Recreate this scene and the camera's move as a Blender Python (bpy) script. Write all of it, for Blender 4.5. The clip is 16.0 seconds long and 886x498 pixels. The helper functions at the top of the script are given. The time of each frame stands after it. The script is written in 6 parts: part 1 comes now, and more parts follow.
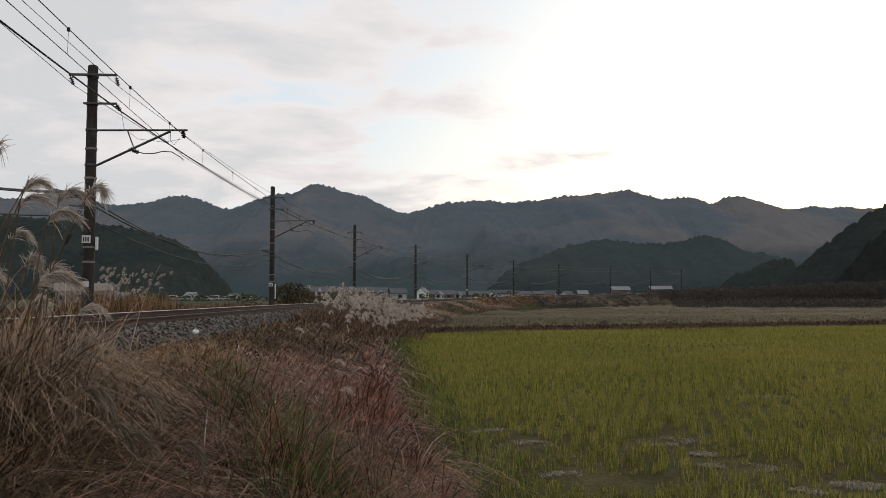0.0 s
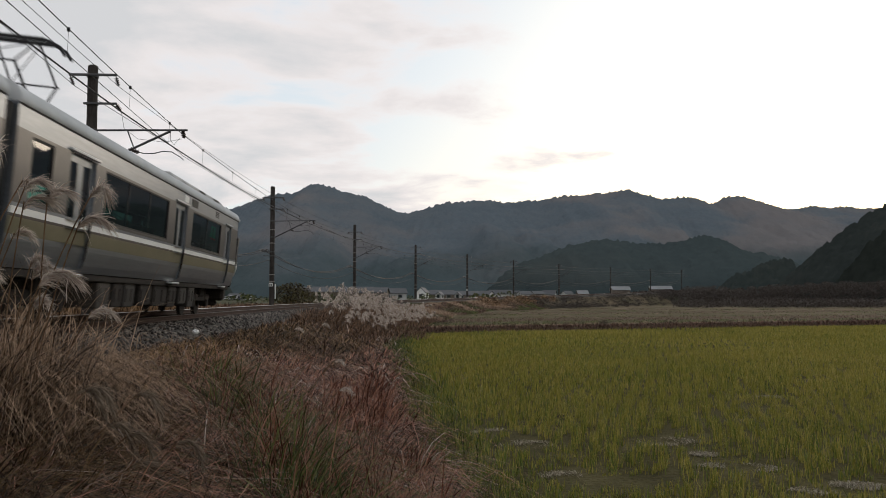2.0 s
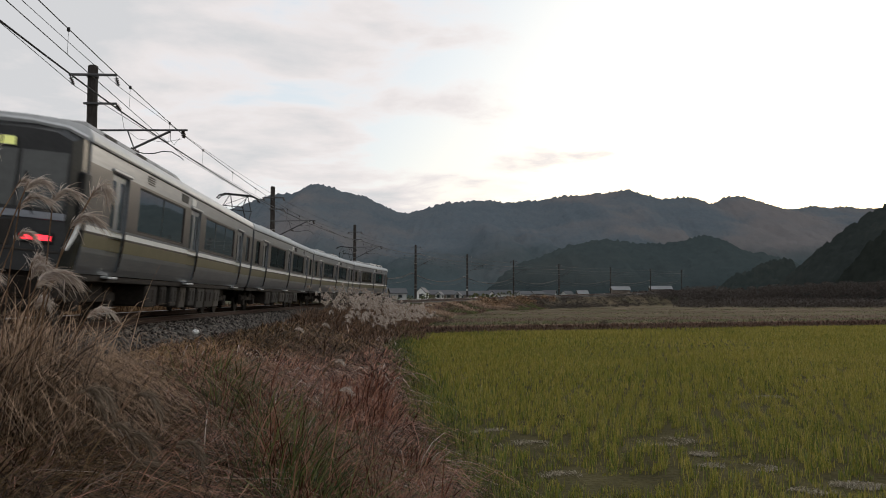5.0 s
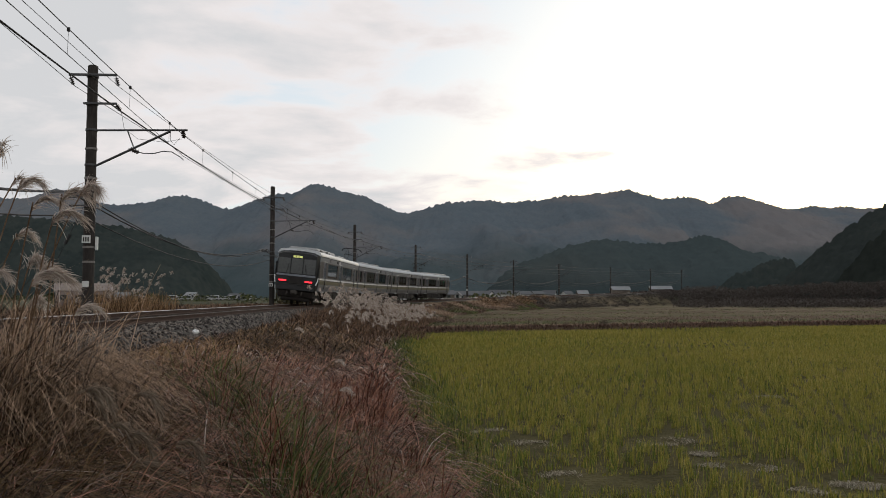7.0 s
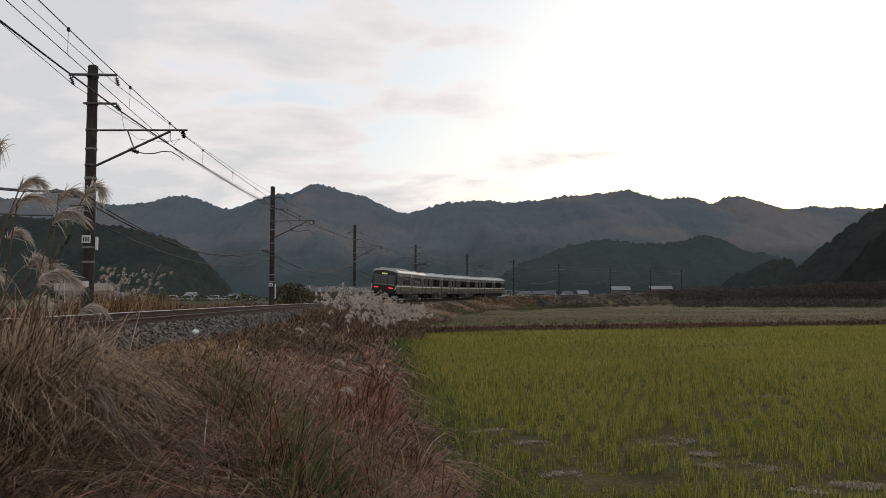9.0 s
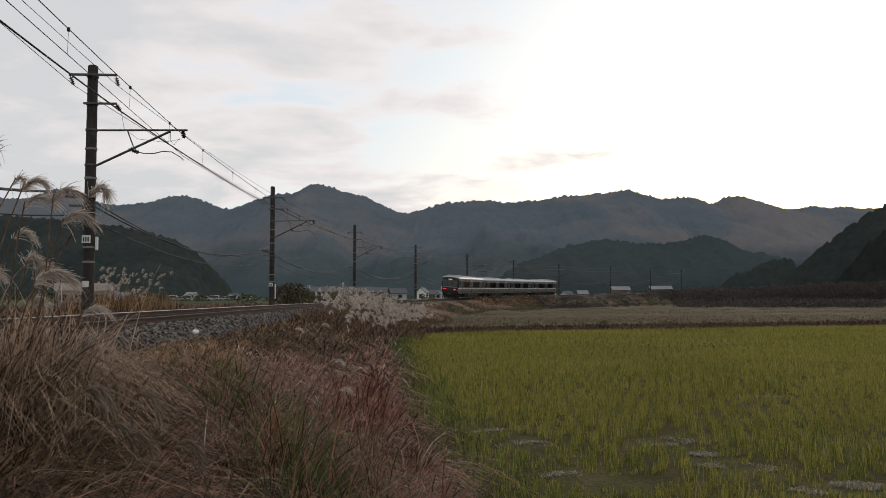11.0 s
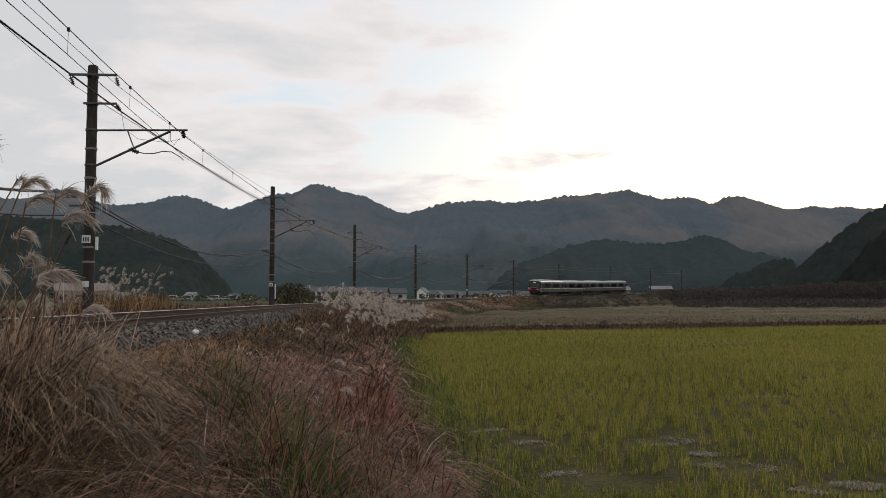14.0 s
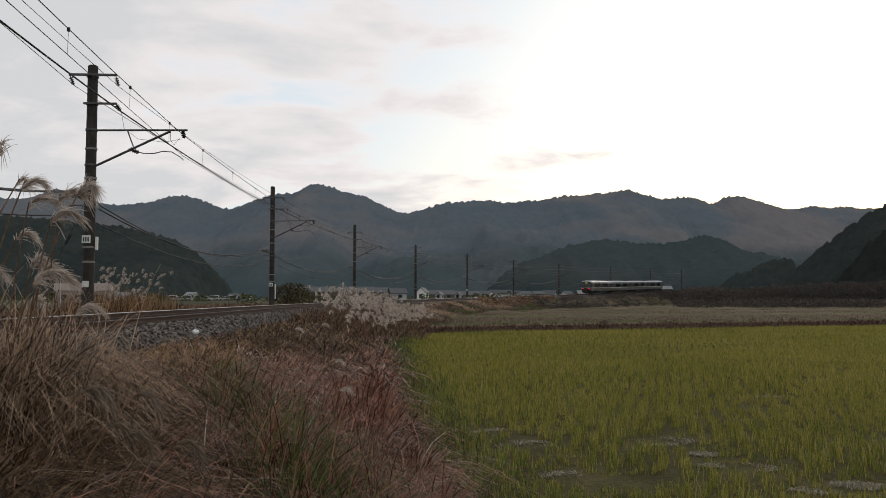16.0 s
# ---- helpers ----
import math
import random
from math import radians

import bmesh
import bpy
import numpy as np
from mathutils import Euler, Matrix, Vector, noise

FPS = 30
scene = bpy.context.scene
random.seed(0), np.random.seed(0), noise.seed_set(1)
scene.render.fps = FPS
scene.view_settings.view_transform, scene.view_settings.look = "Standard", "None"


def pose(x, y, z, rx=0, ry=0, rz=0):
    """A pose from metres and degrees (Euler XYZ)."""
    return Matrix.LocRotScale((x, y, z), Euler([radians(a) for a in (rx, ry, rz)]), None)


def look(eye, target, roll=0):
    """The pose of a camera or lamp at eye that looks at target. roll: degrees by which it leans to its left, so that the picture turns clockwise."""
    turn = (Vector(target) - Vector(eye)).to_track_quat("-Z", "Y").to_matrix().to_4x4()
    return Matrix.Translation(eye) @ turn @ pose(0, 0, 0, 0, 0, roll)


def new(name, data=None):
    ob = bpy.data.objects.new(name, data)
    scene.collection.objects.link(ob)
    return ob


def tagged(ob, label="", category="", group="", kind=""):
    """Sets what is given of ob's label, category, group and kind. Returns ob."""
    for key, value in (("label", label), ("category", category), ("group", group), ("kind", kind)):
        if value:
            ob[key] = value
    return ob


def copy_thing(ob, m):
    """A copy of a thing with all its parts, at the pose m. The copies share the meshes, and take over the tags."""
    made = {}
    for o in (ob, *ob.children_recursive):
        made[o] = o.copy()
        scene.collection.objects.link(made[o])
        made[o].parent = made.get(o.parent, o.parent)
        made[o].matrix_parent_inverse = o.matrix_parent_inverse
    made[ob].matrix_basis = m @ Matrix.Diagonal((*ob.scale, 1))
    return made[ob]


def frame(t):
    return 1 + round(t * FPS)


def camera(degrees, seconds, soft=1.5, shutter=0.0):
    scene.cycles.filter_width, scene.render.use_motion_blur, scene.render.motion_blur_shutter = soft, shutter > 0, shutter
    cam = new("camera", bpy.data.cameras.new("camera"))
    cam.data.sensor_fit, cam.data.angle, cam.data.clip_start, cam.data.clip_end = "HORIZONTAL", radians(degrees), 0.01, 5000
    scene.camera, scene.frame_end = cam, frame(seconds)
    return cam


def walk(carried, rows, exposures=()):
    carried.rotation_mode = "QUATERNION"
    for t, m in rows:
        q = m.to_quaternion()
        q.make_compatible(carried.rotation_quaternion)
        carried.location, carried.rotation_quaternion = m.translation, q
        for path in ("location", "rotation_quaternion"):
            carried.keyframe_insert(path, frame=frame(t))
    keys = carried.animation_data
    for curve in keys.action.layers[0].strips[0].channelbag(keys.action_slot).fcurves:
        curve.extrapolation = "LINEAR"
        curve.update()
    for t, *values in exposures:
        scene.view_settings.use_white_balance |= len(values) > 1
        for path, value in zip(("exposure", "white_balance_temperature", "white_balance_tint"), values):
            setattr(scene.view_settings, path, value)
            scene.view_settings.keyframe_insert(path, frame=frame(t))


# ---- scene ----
CAM_Z = 1.8
cam = camera(54.0, 16.0, soft=0.9, shutter=0.3)
EYE = Matrix.Translation((0, 0, CAM_Z)) @ pose(0, 0, 0, 93.33, 0, 0)
walk(cam, [(0.0, EYE), (16.0, EYE)])

# ---- world, sun ----
SUN_AZ, SUN_EL = radians(24), radians(9)


def make_world():
    w = bpy.data.worlds.new("evening_sky")
    w.use_nodes = True
    scene.world = w
    nt = w.node_tree
    N, Lk = nt.nodes, nt.links
    N.clear()
    out = N.new("ShaderNodeOutputWorld")
    bg = N.new("ShaderNodeBackground")
    sky = N.new("ShaderNodeTexSky")
    sky.sky_type = "NISHITA"
    sky.sun_disc = False
    sky.sun_elevation, sky.sun_rotation = SUN_EL, SUN_AZ
    sky.air_density, sky.dust_density, sky.ozone_density = 1.0, 2.0, 1.5
    gain = N.new("ShaderNodeVectorMath")
    gain.operation = "SCALE"
    gain.inputs["Scale"].default_value = SKY_GAIN
    Lk.new(sky.outputs[0], gain.inputs[0])
    # cloud sheet: directions are laid out on a flat layer overhead
    tc = N.new("ShaderNodeTexCoord")
    sep = N.new("ShaderNodeSeparateXYZ")
    Lk.new(tc.outputs["Generated"], sep.inputs[0])

    def m(op, a, b=None, c=None):
        n = N.new("ShaderNodeMath")
        n.operation = op
        for i, v in enumerate((a, b, c)):
            if v is None:
                continue
            if isinstance(v, (int, float)):
                n.inputs[i].default_value = v
            else:
                Lk.new(v, n.inputs[i])
        return n.outputs[0]

    x, y, z = sep.outputs
    zz = m("ADD", m("MAXIMUM", z, 0.0), 0.13)
    comb = N.new("ShaderNodeCombineXYZ")
    Lk.new(m("DIVIDE", x, zz), comb.inputs[0])
    Lk.new(m("DIVIDE", y, zz), comb.inputs[1])
    no = N.new("ShaderNodeTexNoise")
    no.inputs["Scale"].default_value = 1.7
    no.inputs["Detail"].default_value = 7
    no.inputs["Roughness"].default_value = 0.56
    no.inputs["Distortion"].default_value = 0.25
    Lk.new(comb.outputs[0], no.inputs["Vector"])
    # more cloud to the west (x < 0)
    side = m("MULTIPLY_ADD", x, -0.5, 0.015)
    cov = m("ADD", no.outputs["Fac"], side)
    ramp = N.new("ShaderNodeMapRange")
    ramp.interpolation_type = "SMOOTHSTEP"
    ramp.inputs["From Min"].default_value, ramp.inputs["From Max"].default_value = 0.45, 0.62
    Lk.new(cov, ramp.inputs["Value"])
    thick = N.new("ShaderNodeMapRange")
    thick.inputs["From Min"].default_value, thick.inputs["From Max"].default_value = 0.5, 0.74
    Lk.new(cov, thick.inputs["Value"])
    shade = N.new("ShaderNodeMix")
    shade.data_type = "RGBA"
    shade.inputs["A"].default_value = (0.97, 0.88, 0.855, 1)
    shade.inputs["B"].default_value = (0.66, 0.66, 0.672, 1)
    Lk.new(thick.outputs[0], shade.inputs["Factor"])
    mix = N.new("ShaderNodeMix")
    mix.data_type = "RGBA"
    Lk.new(m("MULTIPLY", ramp.outputs[0], 0.92), mix.inputs["Factor"])
    # thin high veil of cloud over the whole sky, brighter towards the sunset
    veil = N.new("ShaderNodeMix")
    veil.data_type = "RGBA"
    veil.inputs["Factor"].default_value = 0.72
    glow = N.new("ShaderNodeMix")
    glow.data_type = "RGBA"
    glow.inputs["A"].default_value = (0.8, 0.885, 0.97, 1)
    glow.inputs["B"].default_value = (1.12, 1.13, 1.12, 1)
    gm = N.new("ShaderNodeMapRange")
    gm.inputs["From Min"].default_value, gm.inputs["From Max"].default_value = -0.2, 0.36
    gm.interpolation_type = "SMOOTHSTEP"
    Lk.new(m("ADD", x, m("MULTIPLY", z, -0.3)), gm.inputs["Value"])
    Lk.new(gm.outputs[0], glow.inputs["Factor"])
    Lk.new(gain.outputs[0], veil.inputs["A"])
    # the low sky towards the sunset is creamy
    cream = N.new("ShaderNodeMix")
    cream.data_type = "RGBA"
    cream.inputs["B"].default_value = (1.06, 0.99, 0.86, 1)
    low = N.new("ShaderNodeMapRange")
    low.inputs["From Min"].default_value, low.inputs["From Max"].default_value = 0.25, 0.1
    Lk.new(z, low.inputs["Value"])
    east = N.new("ShaderNodeMapRange")
    east.inputs["From Min"].default_value, east.inputs["From Max"].default_value = -0.1, 0.35
    Lk.new(x, east.inputs["Value"])
    Lk.new(m("MULTIPLY", low.outputs[0], east.outputs[0]), cream.inputs["Factor"])
    Lk.new(glow.outputs["Result"], cream.inputs["A"])
    Lk.new(cream.outputs["Result"], veil.inputs["B"])
    Lk.new(veil.outputs["Result"], mix.inputs["A"])
    Lk.new(shade.outputs["Result"], mix.inputs["B"])
    Lk.new(mix.outputs["Result"], bg.inputs["Color"])
    bg.inputs["Strength"].default_value = 1.0
    Lk.new(bg.outputs[0], out.inputs[0])


SKY_GAIN = 0.12
make_world()
sun = new("sun", bpy.data.lights.new("sun", "SUN"))
sun.data.energy, sun.data.angle, sun.data.color = 0.25, radians(20), (1.0, 0.94, 0.86)
sun.matrix_basis = look((0, 0, 50), (-50 * math.sin(SUN_AZ) / math.tan(SUN_EL), -50 * math.cos(SUN_AZ) / math.tan(SUN_EL), 0))
scene.view_settings.exposure = 0.0


# ---- materials ----
def mat(name, cols, scale=1.0, rough=0.8, metal=0.0, bump=0.0, bscale=None, fine=8.0, spec=0.25, island=0.0, coord="Object", stretch=(1, 1, 1), emit=None, rand=0.0):
    """Noise at two scales between the colours cols (dark to light), with relief; island: brightness spread per loose piece."""
    m = bpy.data.materials.new(name)
    m.use_nodes = True
    nt = m.node_tree
    N, Lk = nt.nodes, nt.links
    b = N["Principled BSDF"]
    b.inputs["Roughness"].default_value = rough
    b.inputs["Metallic"].default_value = metal
    b.inputs["Specular IOR Level"].default_value = spec
    tc = N.new("ShaderNodeTexCoord")
    mp = N.new("ShaderNodeMapping")
    mp.inputs["Scale"].default_value = stretch
    Lk.new(tc.outputs[coord], mp.inputs[0])
    n1, n2 = N.new("ShaderNodeTexNoise"), N.new("ShaderNodeTexNoise")
    for n, s in ((n1, scale), (n2, scale * fine)):
        n.inputs["Scale"].default_value = s
        n.inputs["Detail"].default_value = 4
        Lk.new(mp.outputs[0], n.inputs["Vector"])
    add = N.new("ShaderNodeMath")
    add.operation = "MULTIPLY_ADD"
    Lk.new(n2.outputs["Fac"], add.inputs[0])
    add.inputs[1].default_value = 0.45
    sc = N.new("ShaderNodeMath")
    sc.operation = "MULTIPLY"
    Lk.new(n1.outputs["Fac"], sc.inputs[0])
    sc.inputs[1].default_value = 0.55
    Lk.new(sc.outputs[0], add.inputs[2])
    fac = add.outputs[0]
    if island or rand:
        g = N.new("ShaderNodeNewGeometry") if island else N.new("ShaderNodeObjectInfo")
        a2 = N.new("ShaderNodeMath")
        a2.operation = "MULTIPLY_ADD"
        Lk.new(g.outputs["Random Per Island" if island else "Random"], a2.inputs[0])
        a2.inputs[1].default_value = island or rand
        Lk.new(fac, a2.inputs[2])
        a3 = N.new("ShaderNodeMath")
        a3.operation = "SUBTRACT"
        Lk.new(a2.outputs[0], a3.inputs[0])
        a3.inputs[1].default_value = 0.5 * (island or rand)
        fac = a3.outputs[0]
    r = N.new("ShaderNodeValToRGB")
    e = r.color_ramp.elements
    k = len(cols)
    e[0].position, e[1].position = 0.3, 0.7
    for i in range(1, k - 1):
        e.new(0.3 + 0.4 * i / (k - 1))
    for i, c in enumerate(cols):
        e[i].color = (*c, 1)
    Lk.new(fac, r.inputs[0])
    Lk.new(r.outputs[0], b.inputs["Base Color"])
    if bump:
        bp = N.new("ShaderNodeBump")
        bp.inputs["Strength"].default_value = 1.0
        bp.inputs["Distance"].default_value = bump
        nb = n2
        if bscale:
            nb = N.new("ShaderNodeTexNoise")
            nb.inputs["Scale"].default_value = bscale
            nb.inputs["Detail"].default_value = 5
            Lk.new(mp.outputs[0], nb.inputs["Vector"])
        Lk.new(nb.outputs["Fac"], bp.inputs["Height"])
        Lk.new(bp.outputs[0], b.inputs["Normal"])
    if emit:
        b.inputs["Emission Color"].default_value = (*emit[0], 1)
        b.inputs["Emission Strength"].default_value = emit[1]
    return m


M = {}
M["mud"] = mat("field_soil", [(0.03, 0.026, 0.013), (0.066, 0.057, 0.024), (0.105, 0.09, 0.043)], 1.6, 0.95, bump=0.06, fine=9, spec=0.05)
M["thatch"] = mat("dry_thatch", [(0.018, 0.012, 0.008), (0.045, 0.03, 0.02), (0.08, 0.055, 0.038)], 0.9, 0.95, bump=0.05, fine=9, spec=0.05)
M["meadow"] = mat("fallow_ground", [(0.05, 0.05, 0.022), (0.095, 0.075, 0.045), (0.15, 0.115, 0.075)], 0.05, 0.95, bump=0.1, fine=12, spec=0.05)
M["plain"] = mat("valley_floor", [(0.035, 0.04, 0.022), (0.06, 0.06, 0.035), (0.09, 0.08, 0.05)], 0.01, 0.95, fine=20, spec=0.05)
M["gravel"] = mat("ballast_gravel", [(0.016, 0.0135, 0.0115), (0.045, 0.038, 0.033), (0.09, 0.076, 0.066)], 3.0, 0.9, bump=0.04, bscale=18, fine=8)
M["stone"] = mat("ballast_stone", [(0.018, 0.0145, 0.0125), (0.06, 0.051, 0.045), (0.18, 0.157, 0.138)], 4.0, 0.9, island=1.0)
M["steel"] = mat("worn_rail_steel", [(0.3, 0.29, 0.28), (0.5, 0.49, 0.48)], 3, 0.3, 1.0)
# polished steel of the near rail, its dark reflection put into the colour
M["steel_dark_reflect"] = mat("rail_steel_dark_reflection", [(0.03, 0.022, 0.018), (0.06, 0.045, 0.038)], 3, 0.6, 0.4)
M["rust"] = mat("rusty_steel", [(0.028, 0.015, 0.011), (0.06, 0.03, 0.021)], 4, 0.85)
M["wire"] = mat("wire_metal", [(0.02, 0.02, 0.022), (0.035, 0.034, 0.034)], 5, 0.6, 0.3)
M["wood"] = mat("sleeper_wood", [(0.025, 0.019, 0.015), (0.06, 0.047, 0.038)], 5, 0.9, bump=0.01, rand=0.3)
M["concrete"] = mat("pole_concrete", [(0.018, 0.015, 0.014), (0.034, 0.029, 0.026), (0.062, 0.053, 0.047)], 1.6, 0.9, bump=0.006, fine=7, stretch=(1, 1, 0.35))


# ---- track geometry: heading, place and height along the line ----
KAPPA = [0.00158, 0.00286, 0.00274, 0.00235, 0.00235, 0.0023, 0.00096, 0.00012, 0.0, 0.0]
S0, DS = -120.0, 0.5
_s = np.arange(S0, 1500.0, DS)
_k = np.interp(_s, np.arange(10) * 40.0, KAPPA)
_th = np.cumsum(_k) * DS
_i0 = int(-S0 / DS)
_th += -0.0746 - _th[_i0]
_x, _y = np.cumsum(np.sin(_th)) * DS, np.cumsum(np.cos(_th)) * DS
_x += -8.503 - _x[_i0]
_y += 21.267 - _y[_i0]
_z = CAM_Z - 0.438 + 0.000485 * _s + 3.305e-5 * np.where(_s < 0, _s * _s * 0.3, np.where(_s < 360, _s * _s, 360 * 360 + 720 * (np.minimum(_s, 460) - 360) * 0.6))
_cant = radians(5.76) * np.clip(_k / 0.0015, 0, 1)


def rail_at(s):
    """Place of the track's centre at rail height, heading (clockwise from north) and cant at s metres."""
    f = lambda a: float(np.interp(s, _s, a))
    return f(_x), f(_y), f(_z), f(_th), f(_cant)


def beside(s, off, up=0.0, canted=False):
    x, y, z, th, c = rail_at(s)
    if canted:
        o, u = off * math.cos(c) + up * math.sin(c), up * math.cos(c) - off * math.sin(c)
    else:
        o, u = off, up
    return Vector((x + math.cos(th) * o, y - math.sin(th) * o, z + u))


def lateral(px, py):
    """For arrays of places: chainage, distance to the right of the track, and the rail height there."""
    px, py = np.asarray(px, float), np.asarray(py, float)
    sub = slice(0, len(_s), 6)
    tx, ty = _x[sub], _y[sub]
    idx = np.zeros(px.shape, int)
    flat = idx.reshape(-1)
    fx, fy = px.reshape(-1), py.reshape(-1)
    for a in range(0, len(fx), 4000):
        d2 = (fx[a:a + 4000, None] - tx) ** 2 + (fy[a:a + 4000, None] - ty) ** 2
        flat[a:a + 4000] = np.argmin(d2, 1)
    i = flat.reshape(px.shape) * 6
    th = _th[i]
    ex, ey = px - _x[i], py - _y[i]
    along = ex * np.sin(th) + ey * np.cos(th)
    d = ex * np.cos(th) - ey * np.sin(th)
    far = np.abs(along) > 6
    d = np.where(far, np.sign(d) * np.hypot(ex, ey), d)
    return _s[i] + along, d, np.interp(_s[i] + along, _s, _z)


def step(a, b, t):
    u = np.clip((t - a) / (b - a), 0, 1)
    return u * u * (3 - 2 * u)


def field_edge(x):
    return 46.0 + 0.46 * x


def ground_z(px, py):
    px, py = np.asarray(px, float), np.asarray(py, float)
    s, d, zr = lateral(px, py)
    e = py - field_edge(px)
    right = sum(h * np.exp(-((e - c) / w) ** 2) for c, h, w in ((0.7, 0.28, 0.6), (42, 0.22, 0.8), (75, 0.3, 1.0), (112, 0.3, 1.2), (150, 0.3, 1.5))) - 0.25 * step(60, 150, e) + 3.0 * step(330, 700, py) + 1.5 * step(150, 320, e) * step(60, 140, px)
    left = 0.75 + 0.9 * step(60, 420, py) + 2.5 * step(400, 1500, py)
    base = np.where(d > 0, right, left)
    wob = 0.06 * np.sin(px * 1.7 + 0.6 * py) * np.sin(py * 1.1) * step(2.5, 4, np.abs(d)) * (1 - step(20, 40, np.abs(d)))
    near = zr - 0.62
    wid = np.where(d > 0, 4.3 + 0.012 * np.clip(s, 0, 300), 3.0)
    f = step(0, 1, (np.abs(d) - 3.0) / wid)
    z = np.where(np.abs(d) < 3.0, near, near * (1 - f) + base * f)
    bank = (d > 0) & (f < 1) & (np.abs(d) > 3)
    return z + np.where(bank, wob, 0)


def field_mask(px, py, grow=0.0):
    """Where the rice field lies: right of the bank and short of the far dike."""
    s, d, _ = lateral(px, py)
    return (d > 7.2 + 0.02 * np.clip(s, 0, 60) - grow) & (py < field_edge(px) - 0.1 + grow)


# ---- builders ----
def mesh_obj(name, verts, faces, material, parent=None, smooth=False, mats=None, idx=None):
    me = bpy.data.meshes.new(name)
    me.from_pydata([tuple(v) for v in verts] if not isinstance(verts, list) else verts, [], faces)
    for mm in (mats or [material]):
        me.materials.append(mm)
    if idx is not None:
        me.polygons.foreach_set("material_index", idx)
    if smooth:
        me.polygons.foreach_set("use_smooth", [True] * len(me.polygons))
    me.update()
    ob = new(name, me)
    if parent:
        ob.parent = parent
    return ob


def quick_mesh(name, V, F, material, smooth=False):
    """Mesh from numpy arrays: V (n,3), F (m,k)."""
    me = bpy.data.meshes.new(name)
    k = F.shape[1]
    me.vertices.add(len(V))
    me.vertices.foreach_set("co", np.ascontiguousarray(V, dtype=np.float32).reshape(-1))
    me.loops.add(F.size)
    me.loops.foreach_set("vertex_index", np.ascontiguousarray(F, dtype=np.int32).reshape(-1))
    me.polygons.add(len(F))
    me.polygons.foreach_set("loop_start", np.arange(len(F), dtype=np.int32) * k)
    me.polygons.foreach_set("loop_total", np.full(len(F), k, dtype=np.int32))
    if smooth:
        me.polygons.foreach_set("use_smooth", np.ones(len(F), dtype=bool))
    me.materials.append(material)
    me.update(calc_edges=True)
    me.validate()
    return new(name, me)


def part(name, bm, material, parent, label="", smooth=False):
    me = bpy.data.meshes.new(name)
    bm.to_mesh(me)
    bm.free()
    me.materials.append(material)
    if smooth:
        me.polygons.foreach_set("use_smooth", [True] * len(me.polygons))
    ob = new(name, me)
    ob.parent = parent
    if label:
        tagged(ob, label)
    return ob


def empty(name, m=None):
    ob = new(name)
    ob.empty_display_size = 0.2
    if m is not None:
        ob.matrix_basis = m
    return ob


def box(bm, x0, x1, y0, y1, z0, z1, bev=0.0):
    r = bmesh.ops.create_cube(bm, size=1.0, matrix=Matrix.Translation(((x0 + x1) / 2, (y0 + y1) / 2, (z0 + z1) / 2)) @ Matrix.Diagonal((x1 - x0, y1 - y0, z1 - z0, 1)))
    if bev:
        es = list({e for v in r["verts"] for e in v.link_edges})
        bmesh.ops.bevel(bm, geom=es, offset=bev, segments=1, affect="EDGES")
    return bm


def rod(bm, a, b, r0, r1=None, seg=8, caps=True):
    a, b = Vector(a), Vector(b)
    d = b - a
    m = Matrix.Translation((a + b) / 2) @ d.to_track_quat("Z", "Y").to_matrix().to_4x4()
    bmesh.ops.create_cone(bm, cap_ends=caps, segments=seg, radius1=r0, radius2=r0 if r1 is None else r1, depth=d.length, matrix=m)
    return bm


def tube(bm, pts, r, seg=5):
    """A round line through pts."""
    rings = []
    pts = [Vector(p) for p in pts]
    for i, p in enumerate(pts):
        t = (pts[min(i + 1, len(pts) - 1)] - pts[max(i - 1, 0)]).normalized()
        a = t.cross(Vector((0, 0, 1)))
        a = a.normalized() if a.length > 1e-4 else Vector((1, 0, 0))
        b = a.cross(t)
        rings.append([bm.verts.new(p + (a * math.cos(q) + b * math.sin(q)) * r) for q in (2 * math.pi * j / seg for j in range(seg))])
    for u, v in zip(rings, rings[1:]):
        for j in range(seg):
            bm.faces.new((u[j], u[(j + 1) % seg], v[(j + 1) % seg], v[j]))
    return bm


def sweep_track(name, profile, s0, s1, ds, material, parent=None, canted=True):
    """A profile [(off, up), ...] drawn along the track."""
    ss = np.arange(s0, s1 + 0.01, ds)
    verts, faces = [], []
    n = len(profile)
    for s in ss:
        for o, u in profile:
            verts.append(tuple(beside(s, o, u, canted)))
    for i in range(len(ss) - 1):
        for j in range(n - 1):
            a = i * n + j
            faces.append((a, a + 1, a + n + 1, a + n))
    return mesh_obj(name, verts, faces, material, parent)


